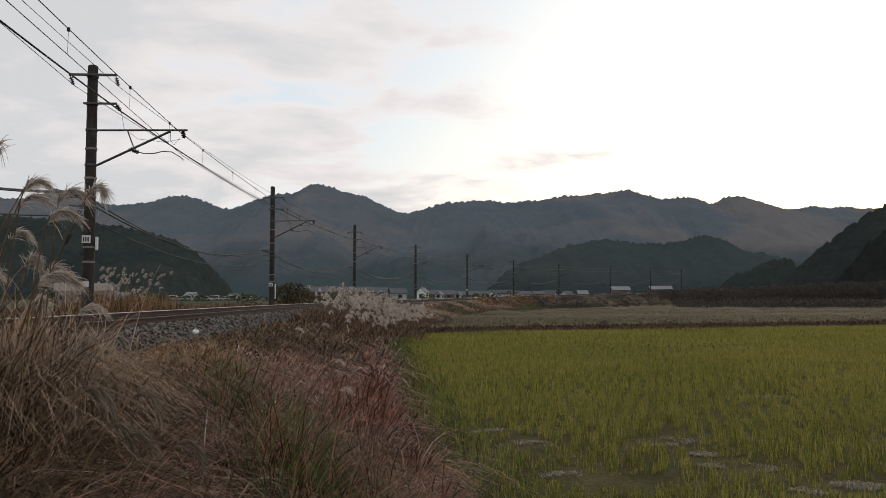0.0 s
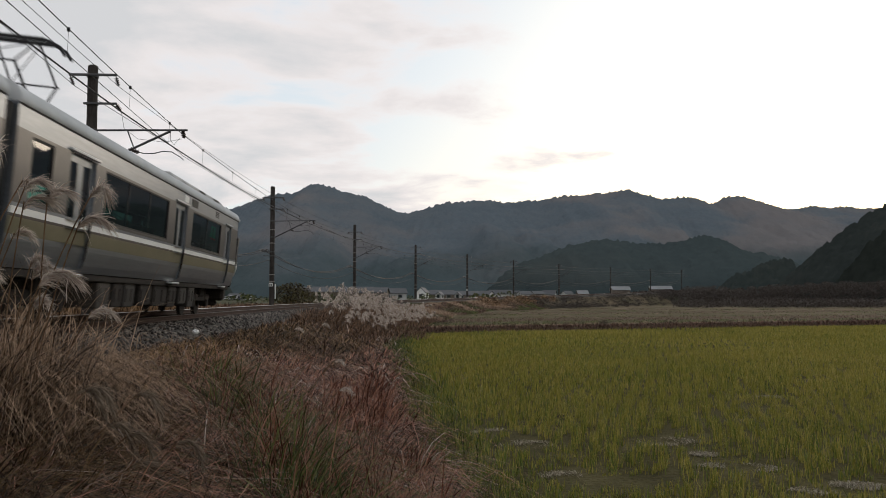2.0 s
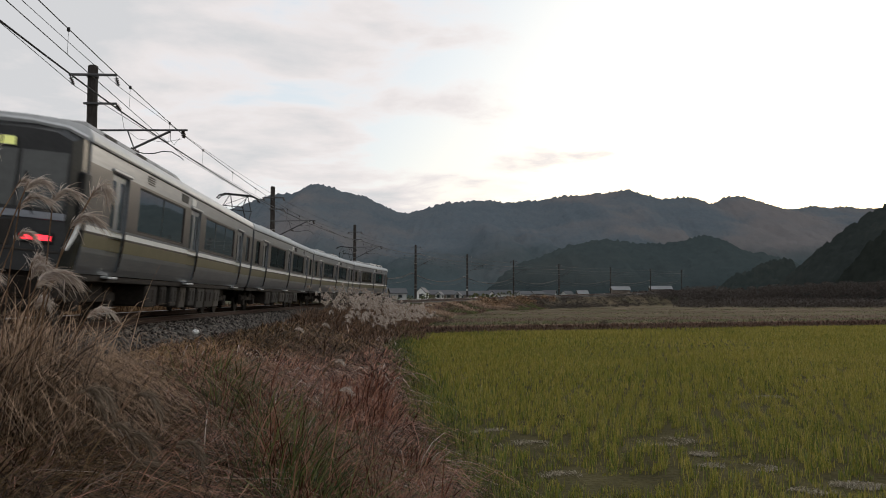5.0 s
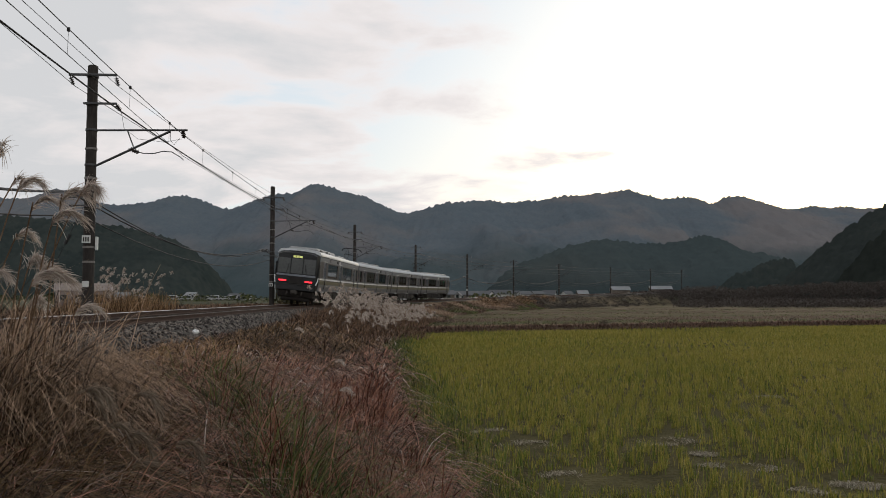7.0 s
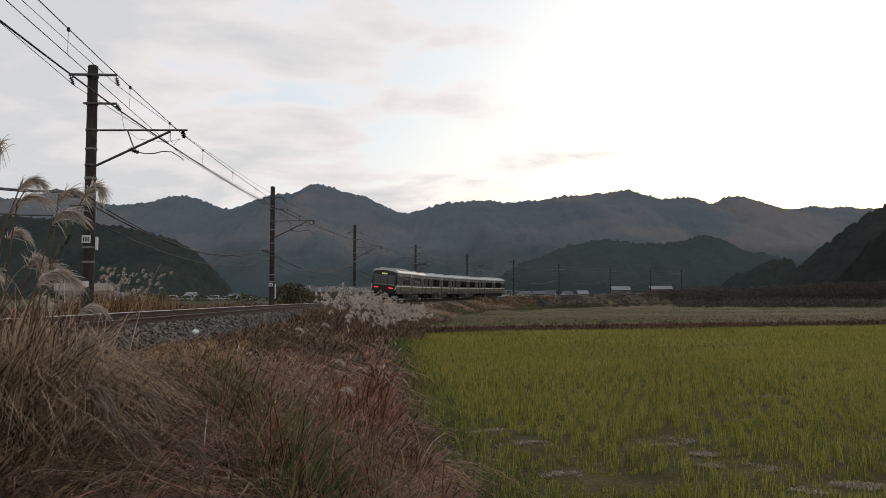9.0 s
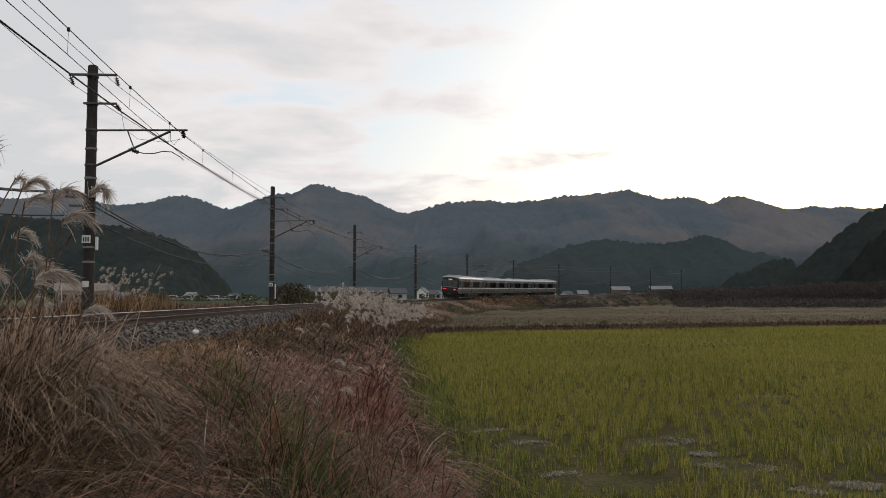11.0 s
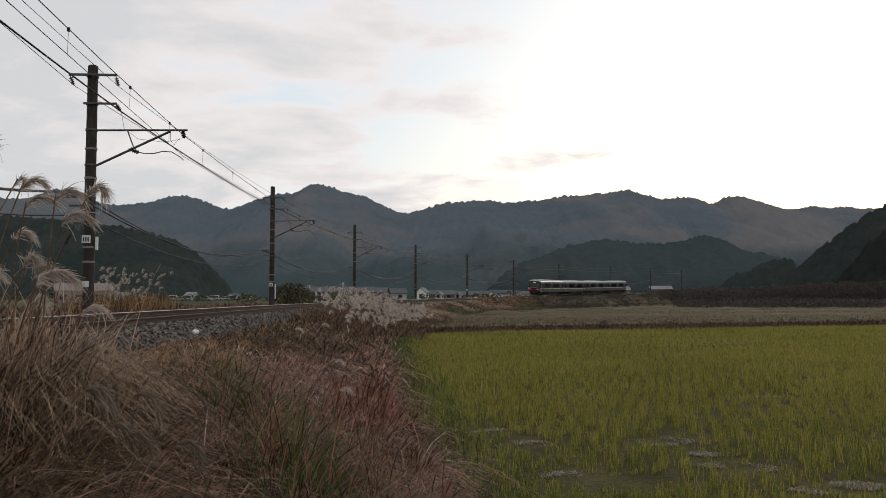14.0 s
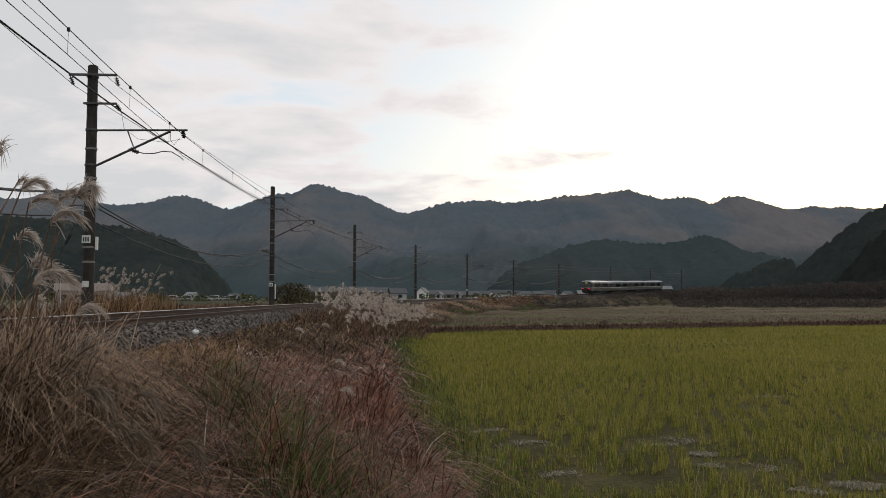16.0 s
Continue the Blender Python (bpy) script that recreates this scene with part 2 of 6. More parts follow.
# ---- ground ----
def make_ground():
    def axis(lo, hi, fine, grow, reach):
        a = list(np.arange(lo, hi + fine / 2, fine))
        st, v = fine, a[-1]
        while v < reach[1]:
            st *= grow
            v += st
            a.append(v)
        st, v = fine, a[0]
        while v > reach[0]:
            st *= grow
            v -= st
            a.insert(0, v)
        return np.array(a)
    xs = axis(-14, 10, 0.45, 1.05, (-4500, 4500))
    ys = axis(-4, 68, 0.6, 1.05, (-600, 4700))
    X, Y = np.meshgrid(xs, ys)
    Z = ground_z(X, Y)
    n, m = len(ys), len(xs)
    V = np.stack([X, Y, Z], -1).reshape(-1, 3)
    I = np.arange(n * m).reshape(n, m)
    F = np.stack([I[:-1, :-1], I[:-1, 1:], I[1:, 1:], I[1:, :-1]], -1).reshape(-1, 4)
    ob = quick_mesh("ground", V, F, M["mud"], smooth=True)
    me = ob.data
    for k in ("thatch", "meadow", "plain"):
        me.materials.append(M[k])
    C = V[F].mean(1)
    s, d, _ = lateral(C[:, 0], C[:, 1])
    idx = np.full(len(F), 2)
    idx[(np.abs(d) < 10) & (s < 60)] = 1
    idx[field_mask(C[:, 0], C[:, 1]) & (C[:, 1] < 75)] = 0
    idx[(C[:, 1] > 300) | (d < -12)] = 3
    me.polygons.foreach_set("material_index", idx.astype(np.int32))
    tagged(ob, "valley ground with rice field, grassy bank and terraces", "ground", kind="structure")


make_ground()


# ---- railway line ----
def make_line():
    bed = sweep_track("ballast_bed", [(-3.3, -0.75), (-1.75, -0.17), (1.75, -0.17), (3.2, -0.8)], -60, 420, 2.0, M["gravel"])
    tagged(bed, "grey crushed stone ballast bed under the track", "ballast", kind="structure")
    track = empty("railway_track")
    tagged(track, "single narrow-gauge railway track with rusty-sided rails", "railway track")
    prof = [(-0.06, -0.15), (-0.06, -0.135), (-0.012, -0.12), (-0.01, -0.045), (-0.0325, -0.035), (-0.0325, -0.006)]
    full = prof + [(-p[0], p[1]) for p in reversed(prof)]
    for c in (-0.5655, 0.5655):
        sweep_track("rail", [(c + o, u) for o, u in full], -60, 420, 1.5, M["rust"], track)
        # near head gets the colour with the dark reflection in it
        sweep_track("rail_head", [(c - 0.031, -0.006), (c - 0.026, 0.0), (c + 0.026, 0.0), (c + 0.031, -0.006)], -60, 420, 1.5, M["steel_dark_reflect"] if c > 0 else M["steel"], track)
    bm = bmesh.new()
    box(bm, -1.0, 1.0, -0.11, 0.11, -0.29, -0.15, 0.012)
    first = part("sleeper", bm, M["wood"], track)
    for i in range(295):
        s = -8 + 0.62 * i
        x, y, z, th, c = rail_at(s)
        o = first if i == 0 else new("sleeper", first.data)
        o.parent = track
        o.matrix_basis = Matrix.Translation((x, y, z)) @ Matrix.Rotation(-th, 4, "Z") @ Matrix.Rotation(c, 4, "Y")


make_line()


# ---- hills ----
def make_range(name, label, line, toe, crest, material, floor_z=-5, u0=-1500, u1=1500, du=6, nw=90, power=1.15, seed=0.0, rough=0.075, canopy=4.5, soft=10.0):
    """A wooded range: its crest runs through line, knots of (x, height); it falls to its toe; canopy: height of the tree-top relief."""
    us = np.arange(u0, u1 + 1, du)
    ws = np.linspace(0, 1.25, nw)
    U, W = np.meshgrid(us, ws)
    ridge = np.interp(us, [k[0] for k in line], [k[1] for k in line])
    sig = soft / du
    ker = np.exp(-0.5 * (np.arange(-int(3 * sig) - 1, int(3 * sig) + 2) / sig) ** 2)
    ridge = np.convolve(np.pad(ridge, len(ker) // 2, mode="edge"), ker / ker.sum(), mode="valid")
    R = np.broadcast_to(ridge, U.shape)
    prof = np.where(W < 1, np.clip(W, 0, 1) ** power, 1 - (W - 1) * 1.2)
    Y = toe + (crest - toe) * W
    span = (u1 - u0) / 11.5
    coarse_u, coarse_w = us[::4], ws[::3]
    spur = np.array([[noise.fractal(Vector((a / span * 1.7 + seed + 0.5 * b, b * 0.9 + seed, seed)), 0.9, 2.0, 4) for a in coarse_u] for b in coarse_w])
    spur = np.array([np.interp(us, coarse_u, r) for r in spur])
    spur = np.array([np.interp(ws, coarse_w, c) for c in spur.T]).T
    amp = np.sin(np.clip(W, 0, 1) * math.pi) * rough * 2.4
    Z = floor_z + (R - floor_z) * np.clip(prof + spur * amp, 0, 1.05)
    Y = Y + (crest - toe) * 0.05 * spur
    # tree tops
    g = np.random.default_rng(int(seed * 10) + 1)
    bump = g.random(U.shape) ** 1.4
    Z = Z + canopy * (bump - 0.4) * np.clip((Z - floor_z) / 12, 0, 1)
    U = U + g.normal(0, du * 0.12, U.shape)
    n, m = U.shape
    V = np.stack([U, Y, Z], -1).reshape(-1, 3)
    I = np.arange(n * m).reshape(n, m)
    F = np.stack([I[:-1, :-1], I[:-1, 1:], I[1:, 1:], I[1:, :-1]], -1).reshape(-1, 4)
    ob = quick_mesh(name, V, F, material, smooth=True)
    tagged(ob, label, "hill", kind="structure")
    return ob, V


def px(x, D):
    return (x - 784) / 1539 * D


def hz(y, D):
    return CAM_Z + (530.5 - y) / 1539 * D




# ---- train ----
def glass_mat(name, tint, rough=0.03):
    m = bpy.data.materials.new(name)
    m.use_nodes = True
    N, Lk = m.node_tree.nodes, m.node_tree.links
    N.remove(N["Principled BSDF"])
    tr, gl, mx, fr = N.new("ShaderNodeBsdfTransparent"), N.new("ShaderNodeBsdfGlossy"), N.new("ShaderNodeMixShader"), N.new("ShaderNodeFresnel")
    tr.inputs[0].default_value = (*tint, 1)
    gl.inputs["Roughness"].default_value = rough
    fr.inputs["IOR"].default_value = 1.6
    Lk.new(fr.outputs[0], mx.inputs[0])
    Lk.new(tr.outputs[0], mx.inputs[1])
    Lk.new(gl.outputs[0], mx.inputs[2])
    Lk.new(mx.outputs[0], N["Material Output"].inputs[0])
    return m


M["silver"] = mat("brushed_stainless_steel", [(0.13, 0.143, 0.164), (0.18, 0.194, 0.218), (0.235, 0.25, 0.278)], 0.5, 0.34, 0.65, fine=10, stretch=(1, 0.25, 3), spec=0.4)
M["roof"] = mat("pale_roof_steel", [(0.4, 0.41, 0.42), (0.5, 0.51, 0.52), (0.6, 0.605, 0.61)], 0.6, 0.38, 0.2, fine=9, stretch=(1, 0.2, 1))
M["roof_gear"] = mat("grey_roof_equipment", [(0.2, 0.2, 0.2), (0.28, 0.28, 0.275), (0.36, 0.36, 0.35)], 0.9, 0.55, 0.1, fine=9)
M["window_band"] = mat("brown_grey_paint", [(0.036, 0.031, 0.031), (0.052, 0.045, 0.045), (0.072, 0.063, 0.062)], 0.8, 0.35, 0.4, fine=10)
M["white"] = mat("white_paint", [(0.6, 0.6, 0.59), (0.75, 0.75, 0.74)], 1.0, 0.4)
M["khaki"] = mat("khaki_paint", [(0.12, 0.108, 0.064), (0.17, 0.152, 0.096)], 0.7, 0.4, 0.35, fine=9)
M["brown_line"] = mat("dark_brown_paint", [(0.03, 0.02, 0.02), (0.045, 0.03, 0.028)], 1.0, 0.5)
M["black"] = mat("black_rubber", [(0.01, 0.01, 0.011), (0.022, 0.022, 0.022)], 3.0, 0.6)
M["face"] = mat("black_cab_paint", [(0.016, 0.017, 0.018), (0.028, 0.029, 0.03)], 2.0, 0.25)
M["under"] = mat("dusty_underframe", [(0.01, 0.008, 0.007), (0.02, 0.016, 0.014), (0.036, 0.029, 0.024)], 2.0, 0.9)
M["gear"] = mat("grey_equipment_case", [(0.018, 0.016, 0.015), (0.034, 0.03, 0.027)], 2.0, 0.8)
M["pale_gear"] = mat("pale_equipment_case", [(0.03, 0.026, 0.023), (0.065, 0.056, 0.048)], 2.0, 0.8)
M["interior"] = mat("carriage_lining", [(0.22, 0.22, 0.2), (0.3, 0.3, 0.28)], 1.0, 0.7)
M["seat"] = mat("seat_moquette", [(0.05, 0.03, 0.022), (0.1, 0.06, 0.04)], 9.0, 0.9)
M["glass"] = glass_mat("green_tinted_glass", (0.3, 0.56, 0.48))
M["glass_clear"] = glass_mat("door_glass", (0.5, 0.58, 0.54))
M["red_lamp"] = mat("lit_red_lamp", [(0.6, 0.02, 0.02), (0.7, 0.03, 0.03)], 1, 0.3, emit=((1.0, 0.03, 0.05), 2.2))
M["sign_lit"] = mat("lit_destination_sign", [(0.5, 0.5, 0.1), (0.6, 0.6, 0.2)], 1, 0.3, emit=((0.75, 0.8, 0.3), 0.42))
M["ad_green"] = mat("green_poster", [(0.03, 0.3, 0.16), (0.05, 0.4, 0.24)], 2, 0.6)
M["ad_red"] = mat("red_poster", [(0.5, 0.03, 0.03), (0.6, 0.05, 0.05)], 2, 0.6)

HALF = [(1.36, 1.06), (1.41, 1.2), (1.455, 1.45), (1.474, 1.8), (1.475, 2.05), (1.462, 2.55), (1.445, 3.03), (1.425, 3.45)]
BEND = 9.8
CAR = 20.114


def side_x(z):
    return float(np.interp(z, [p[1] for p in HALF], [p[0] for p in HALF]))


def strip(name, y0, y1, z0, z1, out, material, parent, side, label="", nz=2):
    """A thin panel on the car's flank, proud by out, with returns to the flank."""
    bm = bmesh.new()
    zs = [z0 + (z1 - z0) * i / nz for i in range(nz + 1)]
    prof = [(side_x(z0) - 0.01, z0)] + [(side_x(z) + out, z) for z in zs] + [(side_x(z1) - 0.01, z1)]
    A = [bm.verts.new((side * x, y0, z)) for x, z in prof]
    B = [bm.verts.new((side * x, y1, z)) for x, z in prof]
    for i in range(len(prof) - 1):
        bm.faces.new((A[i], A[i + 1], B[i + 1], B[i]) if side < 0 else (A[i], B[i], B[i + 1], A[i + 1]))
    return part(name, bm, material, parent, label)


def flank(bm, side, y0, y1, holes, z0, z1, inset=0.0):
    """The flank between two heights with rectangular holes [(y0, y1, z0, z1)]."""
    ys = sorted({y0, y1, *[v for h in holes for v in h[:2]]})
    zs = sorted({z0, z1, *[v for h in holes for v in h[2:] if z0 <= v <= z1], *[p[1] for p in HALF if z0 < p[1] < z1]})
    vs = {}

    def v(y, z):
        if (y, z) not in vs:
            vs[(y, z)] = bm.verts.new((side * (side_x(z) - inset), y, z))
        return vs[(y, z)]
    for a, b in zip(ys, ys[1:]):
        for c, d in zip(zs, zs[1:]):
            my, mz = (a + b) / 2, (c + d) / 2
            if any(h[0] < my < h[1] and h[2] < mz < h[3] for h in holes):
                continue
            q = (v(a, c), v(a, d), v(b, d), v(b, c))
            bm.faces.new(q if side < 0 else tuple(reversed(q)))


def make_bogie(parent, y, material):
    bm = bmesh.new()
    for sx in (-1, 1):
        box(bm, sx * 0.83 - 0.08, sx * 0.83 + 0.08, y - 1.5, y + 1.5, 0.48, 0.7, 0.03)
        box(bm, sx * 0.86 - 0.11, sx * 0.86 + 0.11, y - 0.35, y + 0.35, 0.62, 0.98, 0.05)
        for w in (-1.05, 1.05):
            box(bm, sx * 0.83 - 0.13, sx * 0.83 + 0.13, y + w - 0.17, y + w + 0.17, 0.3, 0.56, 0.04)
            rod(bm, (sx * 0.84, y + w * 0.72, 0.5), (sx * 0.84, y + w * 0.72, 0.85), 0.09)
    box(bm, -0.85, 0.85, y - 0.25, y + 0.25, 0.5, 0.85, 0.04)
    bog = part("bogie", bm, material, parent)
    for w in (-1.05, 1.05):
        for sx in (-1, 1):
            bm = bmesh.new()
            rod(bm, (sx * 0.5, y + w, 0.43), (sx * 0.6, y + w, 0.43), 0.43, 0.43, 20)
            rod(bm, (sx * 0.5, y + w, 0.43), (sx * 0.53, y + w, 0.43), 0.455, 0.455, 20)
            rod(bm, (sx * 0.6, y + w, 0.43), (sx * 0.64, y + w, 0.43), 0.16, 0.14, 12)
            part("wheel", bm, M["under"], bog)


def make_pantograph(parent, y):
    bm = bmesh.new()
    z0 = 3.8
    for sx in (-1, 1):
        rod(bm, (sx * 0.55, y - 0.9, z0), (sx * 0.55, y + 0.9, z0), 0.03, seg=6)
        for sy in (-1, 1):
            rod(bm, (sx * 0.55, y + sy * 0.7, 3.6), (sx * 0.55, y + sy * 0.7, z0 + 0.02), 0.06, 0.04, 8)
    for sy in (-1, 1):
        rod(bm, (-0.6, y + sy * 0.75, z0), (0.6, y + sy * 0.75, z0), 0.035, seg=6)
    base = part("pantograph", bm, M["wire"], parent, "dark raised diamond-frame pantograph")
    bm = bmesh.new()
    zk, zt = 4.45, 5.0
    for sy in (-1, 1):
        for sx in (-1, 1):
            rod(bm, (sx * 0.5, y + sy * 0.15, z0), (sx * 0.42, y + sy * 0.95, zk), 0.026, 0.022, 6)
            rod(bm, (sx * 0.42, y + sy * 0.95, zk), (sx * 0.38, y + sy * 0.1, zt), 0.02, 0.018, 6)
        rod(bm, (-0.46, y + sy * 0.95, zk), (0.46, y + sy * 0.95, zk), 0.018, seg=6)
        rod(bm, (-0.42, y + sy * 0.95, zk), (0.38, y + sy * 0.1, zt), 0.011, seg=5)
    part("frame_arm", bm, M["wire"], base)
    for sy in (-0.16, 0.16):
        bm = bmesh.new()
        tube(bm, [(-0.92, y + sy, zt - 0.2), (-0.82, y + sy, zt - 0.05), (-0.6, y + sy, zt + 0.04), (0.6, y + sy, zt + 0.04), (0.82, y + sy, zt - 0.05), (0.92, y + sy, zt - 0.2)], 0.03, 6)
        box(bm, -0.55, 0.55, y + sy - 0.035, y + sy + 0.035, zt + 0.04, zt + 0.08)
        part("collector_head", bm, M["wire"], base)


def make_car(cab, pan=False, rear_lit=False, label=""):
    """One car, its own +Y end forward; a cab, if any, stands at its +Y end."""
    car = empty("railcar")
    tagged(car, label, "railcar", "cars of the train")
    E0, E1 = -BEND, BEND - (0.25 if cab else 0.0)
    if cab:
        D = [(-7.6, -6.3), (0.0, 1.3), (7.1, 8.2)]
        W = [(-9.2, -8.35), (-5.7, -0.75), (2.0, 6.3)]
    else:
        D = [(-7.6, -6.3), (-0.65, 0.65), (6.3, 7.6)]
        W = [(-9.2, -8.35), (-5.6, -1.35), (1.35, 5.6), (8.35, 9.2)]
    ZW0, ZW1 = 2.06, 3.03
    dh = [(a, b, 1.14, 3.08) for a, b in D]
    wh = [(a, b, ZW0, ZW1) for a, b in W]
    bm = bmesh.new()
    for sd in (-1, 1):
        flank(bm, sd, E0, E1, dh, 1.06, 2.0)
        flank(bm, sd, E0, E1, dh, 3.08, 3.45)
        # returns round the doors
        for a, b, c, d in dh:
            for y in (a, b):
                v = [bm.verts.new((sd * (side_x(z) - q), y, z)) for q, z in ((0, c), (0, 2.1), (0, d), (0.09, d), (0.09, 2.1), (0.09, c))]
                bm.faces.new(v)
            v = [bm.verts.new((sd * (side_x(d) - q), y, d)) for q, y in ((0, a), (0.09, a), (0.09, b), (0, b))]
            bm.faces.new(v)
    # end walls
    for y in (E0, E1):
        pr = [(x, z) for x, z in HALF] + [(-x, z) for x, z in reversed(HALF)]
        bm.faces.new([bm.verts.new((x, y, z)) for x, z in pr])
    part("body", bm, M["silver"], car, "brushed stainless steel body")
    segs = []
    y = E0
    for a, b in D:
        segs.append((y, a))
        y = b
    segs.append((y, E1))
    for sd in (-1, 1):
        for y0, y1 in segs:
            bm = bmesh.new()
            inside = [h for h in wh if y0 < h[0] < y1]
            flank(bm, sd, y0, y1, inside, 2.0, 3.08)
            for a, b, c, d in inside:
                for y in (a, b):
                    bm.faces.new([bm.verts.new((sd * (side_x(z) - q), y, z)) for q, z in ((0, c), (0, d), (0.05, d), (0.05, c))])
                for z in (c, d):
                    bm.faces.new([bm.verts.new((sd * (side_x(z) - q), y, z)) for q, y in ((0, a), (0, b), (0.05, b), (0.05, a))])
            bmesh.ops.remove_doubles(bm, verts=bm.verts, dist=0.0005)
            part("window_band", bm, M["window_band"], car, "brown-grey painted window band")
    # roof with a rounded edge and gutter
    prof = [(1.44, 3.43), (1.455, 3.46), (1.435, 3.55), (1.37, 3.66), (1.22, 3.735), (0.75, 3.8), (0.3, 3.82)]
    prof = prof + [(-x, z) for x, z in reversed(prof)]
    bm = bmesh.new()
    A = [bm.verts.new((x, E0, z)) for x, z in prof]
    B = [bm.verts.new((x, E1, z)) for x, z in prof]
    for i in range(len(prof) - 1):
        f = bm.faces.new((A[i], B[i], B[i + 1], A[i + 1]))
        f.smooth = True
    bm.faces.new(A)
    bm.faces.new(B)
    roof = part("roof", bm, M["roof"], car, "pale grey roof with bright edge")
    for y in (-3.6, 2.7):
        if cab and y > 0:
            continue
        bm = bmesh.new()
        box(bm, -0.85, 0.85, y - 1.7, y + 1.7, 3.64, 3.93, 0.1)
        for k in range(6):
            box(bm, -0.865, 0.865, y - 1.4 + 0.5 * k, y - 1.15 + 0.5 * k, 3.74, 3.86)
        part("air_conditioner", bm, M["roof_gear"], roof)
    if cab:
        bm = bmesh.new()
        box(bm, -1.0, 1.0, 1.0, 8.6, 3.64, 3.97, 0.12)
        box(bm, -1.08, 1.08, 2.2, 3.9, 3.6, 3.88, 0.05)
        part("air_conditioner", bm, M["roof_gear"], roof)
        for y in (4.6, 6.9):
            bm = bmesh.new()
            box(bm, -1.02, 1.02, y, y + 0.7, 3.72, 3.9)
            part("roof_vent", bm, M["black"], roof)
    bm = bmesh.new()
    rod(bm, (0.5, 3.9 if not cab else 4.0, 3.7), (0.5, 3.9 if not cab else 4.0, 4.05), 0.05, 0.03)
    tube(bm, [(0.5, 4.6, 3.72), (0.5, 4.3, 3.98), (0.5, 3.7, 4.06), (0.5, 3.2, 3.95), (0.5, 2.9, 3.74)], 0.02)
    part("roof_cable", bm, M["black"], roof)
    # side stripes
    for sd in (-1, 1):
        for a, b in segs:
            strip("white_stripe", a, b, 1.84, 1.945, 0.004, M["white"], car, sd)
            strip("brown_stripe", a, b, 1.795, 1.84, 0.004, M["brown_line"], car, sd)
            strip("khaki_stripe", a, b, 1.545, 1.795, 0.004, M["khaki"], car, sd)
    # windows
    for sd in (-1, 1):
        strip("gutter", E0, E1, 3.405, 3.43, 0.014, M["gear"], car, sd)
        for a, b in W:
            n = 1 if b - a < 1.2 else max(2, round((b - a) / 1.9))
            bm = bmesh.new()
            for z0, z1 in ((ZW0, ZW0 + 0.035), (ZW1 - 0.035, ZW1)):
                box(bm, min(sd * (side_x(z0) - 0.045), sd * (side_x(z0) - 0.012)), max(sd * (side_x(z0) - 0.045), sd * (side_x(z0) - 0.012)), a, b, z0, z1)
            for i in range(n + 1):
                yy = a + (b - a) * i / n
                w = 0.02
                box(bm, min(sd * 1.39, sd * 1.43), max(sd * 1.39, sd * 1.43), max(a, yy - w), min(b, yy + w), ZW0, ZW1)
            win = part("window", bm, M["black"], car)
            for i in range(n):
                bm = bmesh.new()
                y0, y1 = a + (b - a) * i / n + 0.02, a + (b - a) * (i + 1) / n - 0.02
                bm.faces.new([bm.verts.new((sd * (side_x(z) - 0.03), yy, z)) for yy, z in ((y0, ZW0), (y1, ZW0), (y1, ZW1), (y0, ZW1))])
                part("pane", bm, M["glass"], win)
        for a, b in D:
            mid = (a + b) / 2
            for y0, y1 in ((a + 0.005, mid - 0.006), (mid + 0.006, b - 0.005)):
                bm = bmesh.new()
                hole = [(y0 + 0.13, y1 - 0.13, 2.0, 2.95)]
                flank(bm, sd, y0, y1, hole, 1.14, 3.08, 0.06)
                flank(bm, sd, y0, y1, hole, 1.14, 3.08, 0.085)
                leaf = part("door", bm, M["silver"], car, "sliding door with tall window")
                bm = bmesh.new()
                bm.faces.new([bm.verts.new((sd * (side_x(z) - 0.07), yy, z)) for yy, z in ((y0 + 0.13, 2.0), (y1 - 0.13, 2.0), (y1 - 0.13, 2.95), (y0 + 0.13, 2.95))])
                part("pane", bm, M["glass_clear"], leaf)
                strip("white_stripe", y0, y1, 1.84, 1.945, -0.056, M["white"], leaf, sd)
                strip("khaki_stripe", y0, y1, 1.545, 1.8, -0.056, M["khaki"], leaf, sd)
            bm = bmesh.new()
            box(bm, min(sd * 1.36, sd * 1.5), max(sd * 1.36, sd * 1.5), a + 0.25, b - 0.25, 1.0, 1.045, 0.01)
            part("door_step", bm, M["roof"], car)
            bm = bmesh.new()
            box(bm, min(sd * 1.42, sd * 1.49), max(sd * 1.42, sd * 1.49), a - 0.08, b + 0.08, 3.1, 3.15, 0.01)
            part("rain_strip", bm, M["roof"], car)
        bm = bmesh.new()
        for k in range(4):
            box(bm, min(sd * 1.42, sd * 1.445), max(sd * 1.42, sd * 1.445), 5.2, 5.75, 3.18 + 0.05 * k, 3.205 + 0.05 * k)
        part("side_vent", bm, M["black"], car)
        bm = bmesh.new()
        box(bm, min(sd * 1.42, sd * 1.447), max(sd * 1.42, sd * 1.447), 1.75, 2.5, 3.16, 3.36, 0.008)
        part("side_sign", bm, M["black"], car)
        bm = bmesh.new()
        box(bm, min(sd * 1.42, sd * 1.447), max(sd * 1.42, sd * 1.447), 0.8, 1.3, 3.18, 3.36, 0.008)
        part("side_lamp_cover", bm, M["white"], car)
    # inside
    bm = bmesh.new()
    box(bm, -1.34, 1.34, E0 + 0.1, E1 - 0.1, 1.08, 1.13)
    box(bm, -1.36, 1.36, E0 + 0.1, E1 - 0.1, 3.2, 3.24)
    for y in (E0 + 0.15, E1 - (1.6 if cab else 0.15)):
        for sx in (-1, 1):
            box(bm, min(sx * 0.45, sx * 1.35), max(sx * 0.45, sx * 1.35), y - 0.02, y + 0.02, 1.13, 3.2)
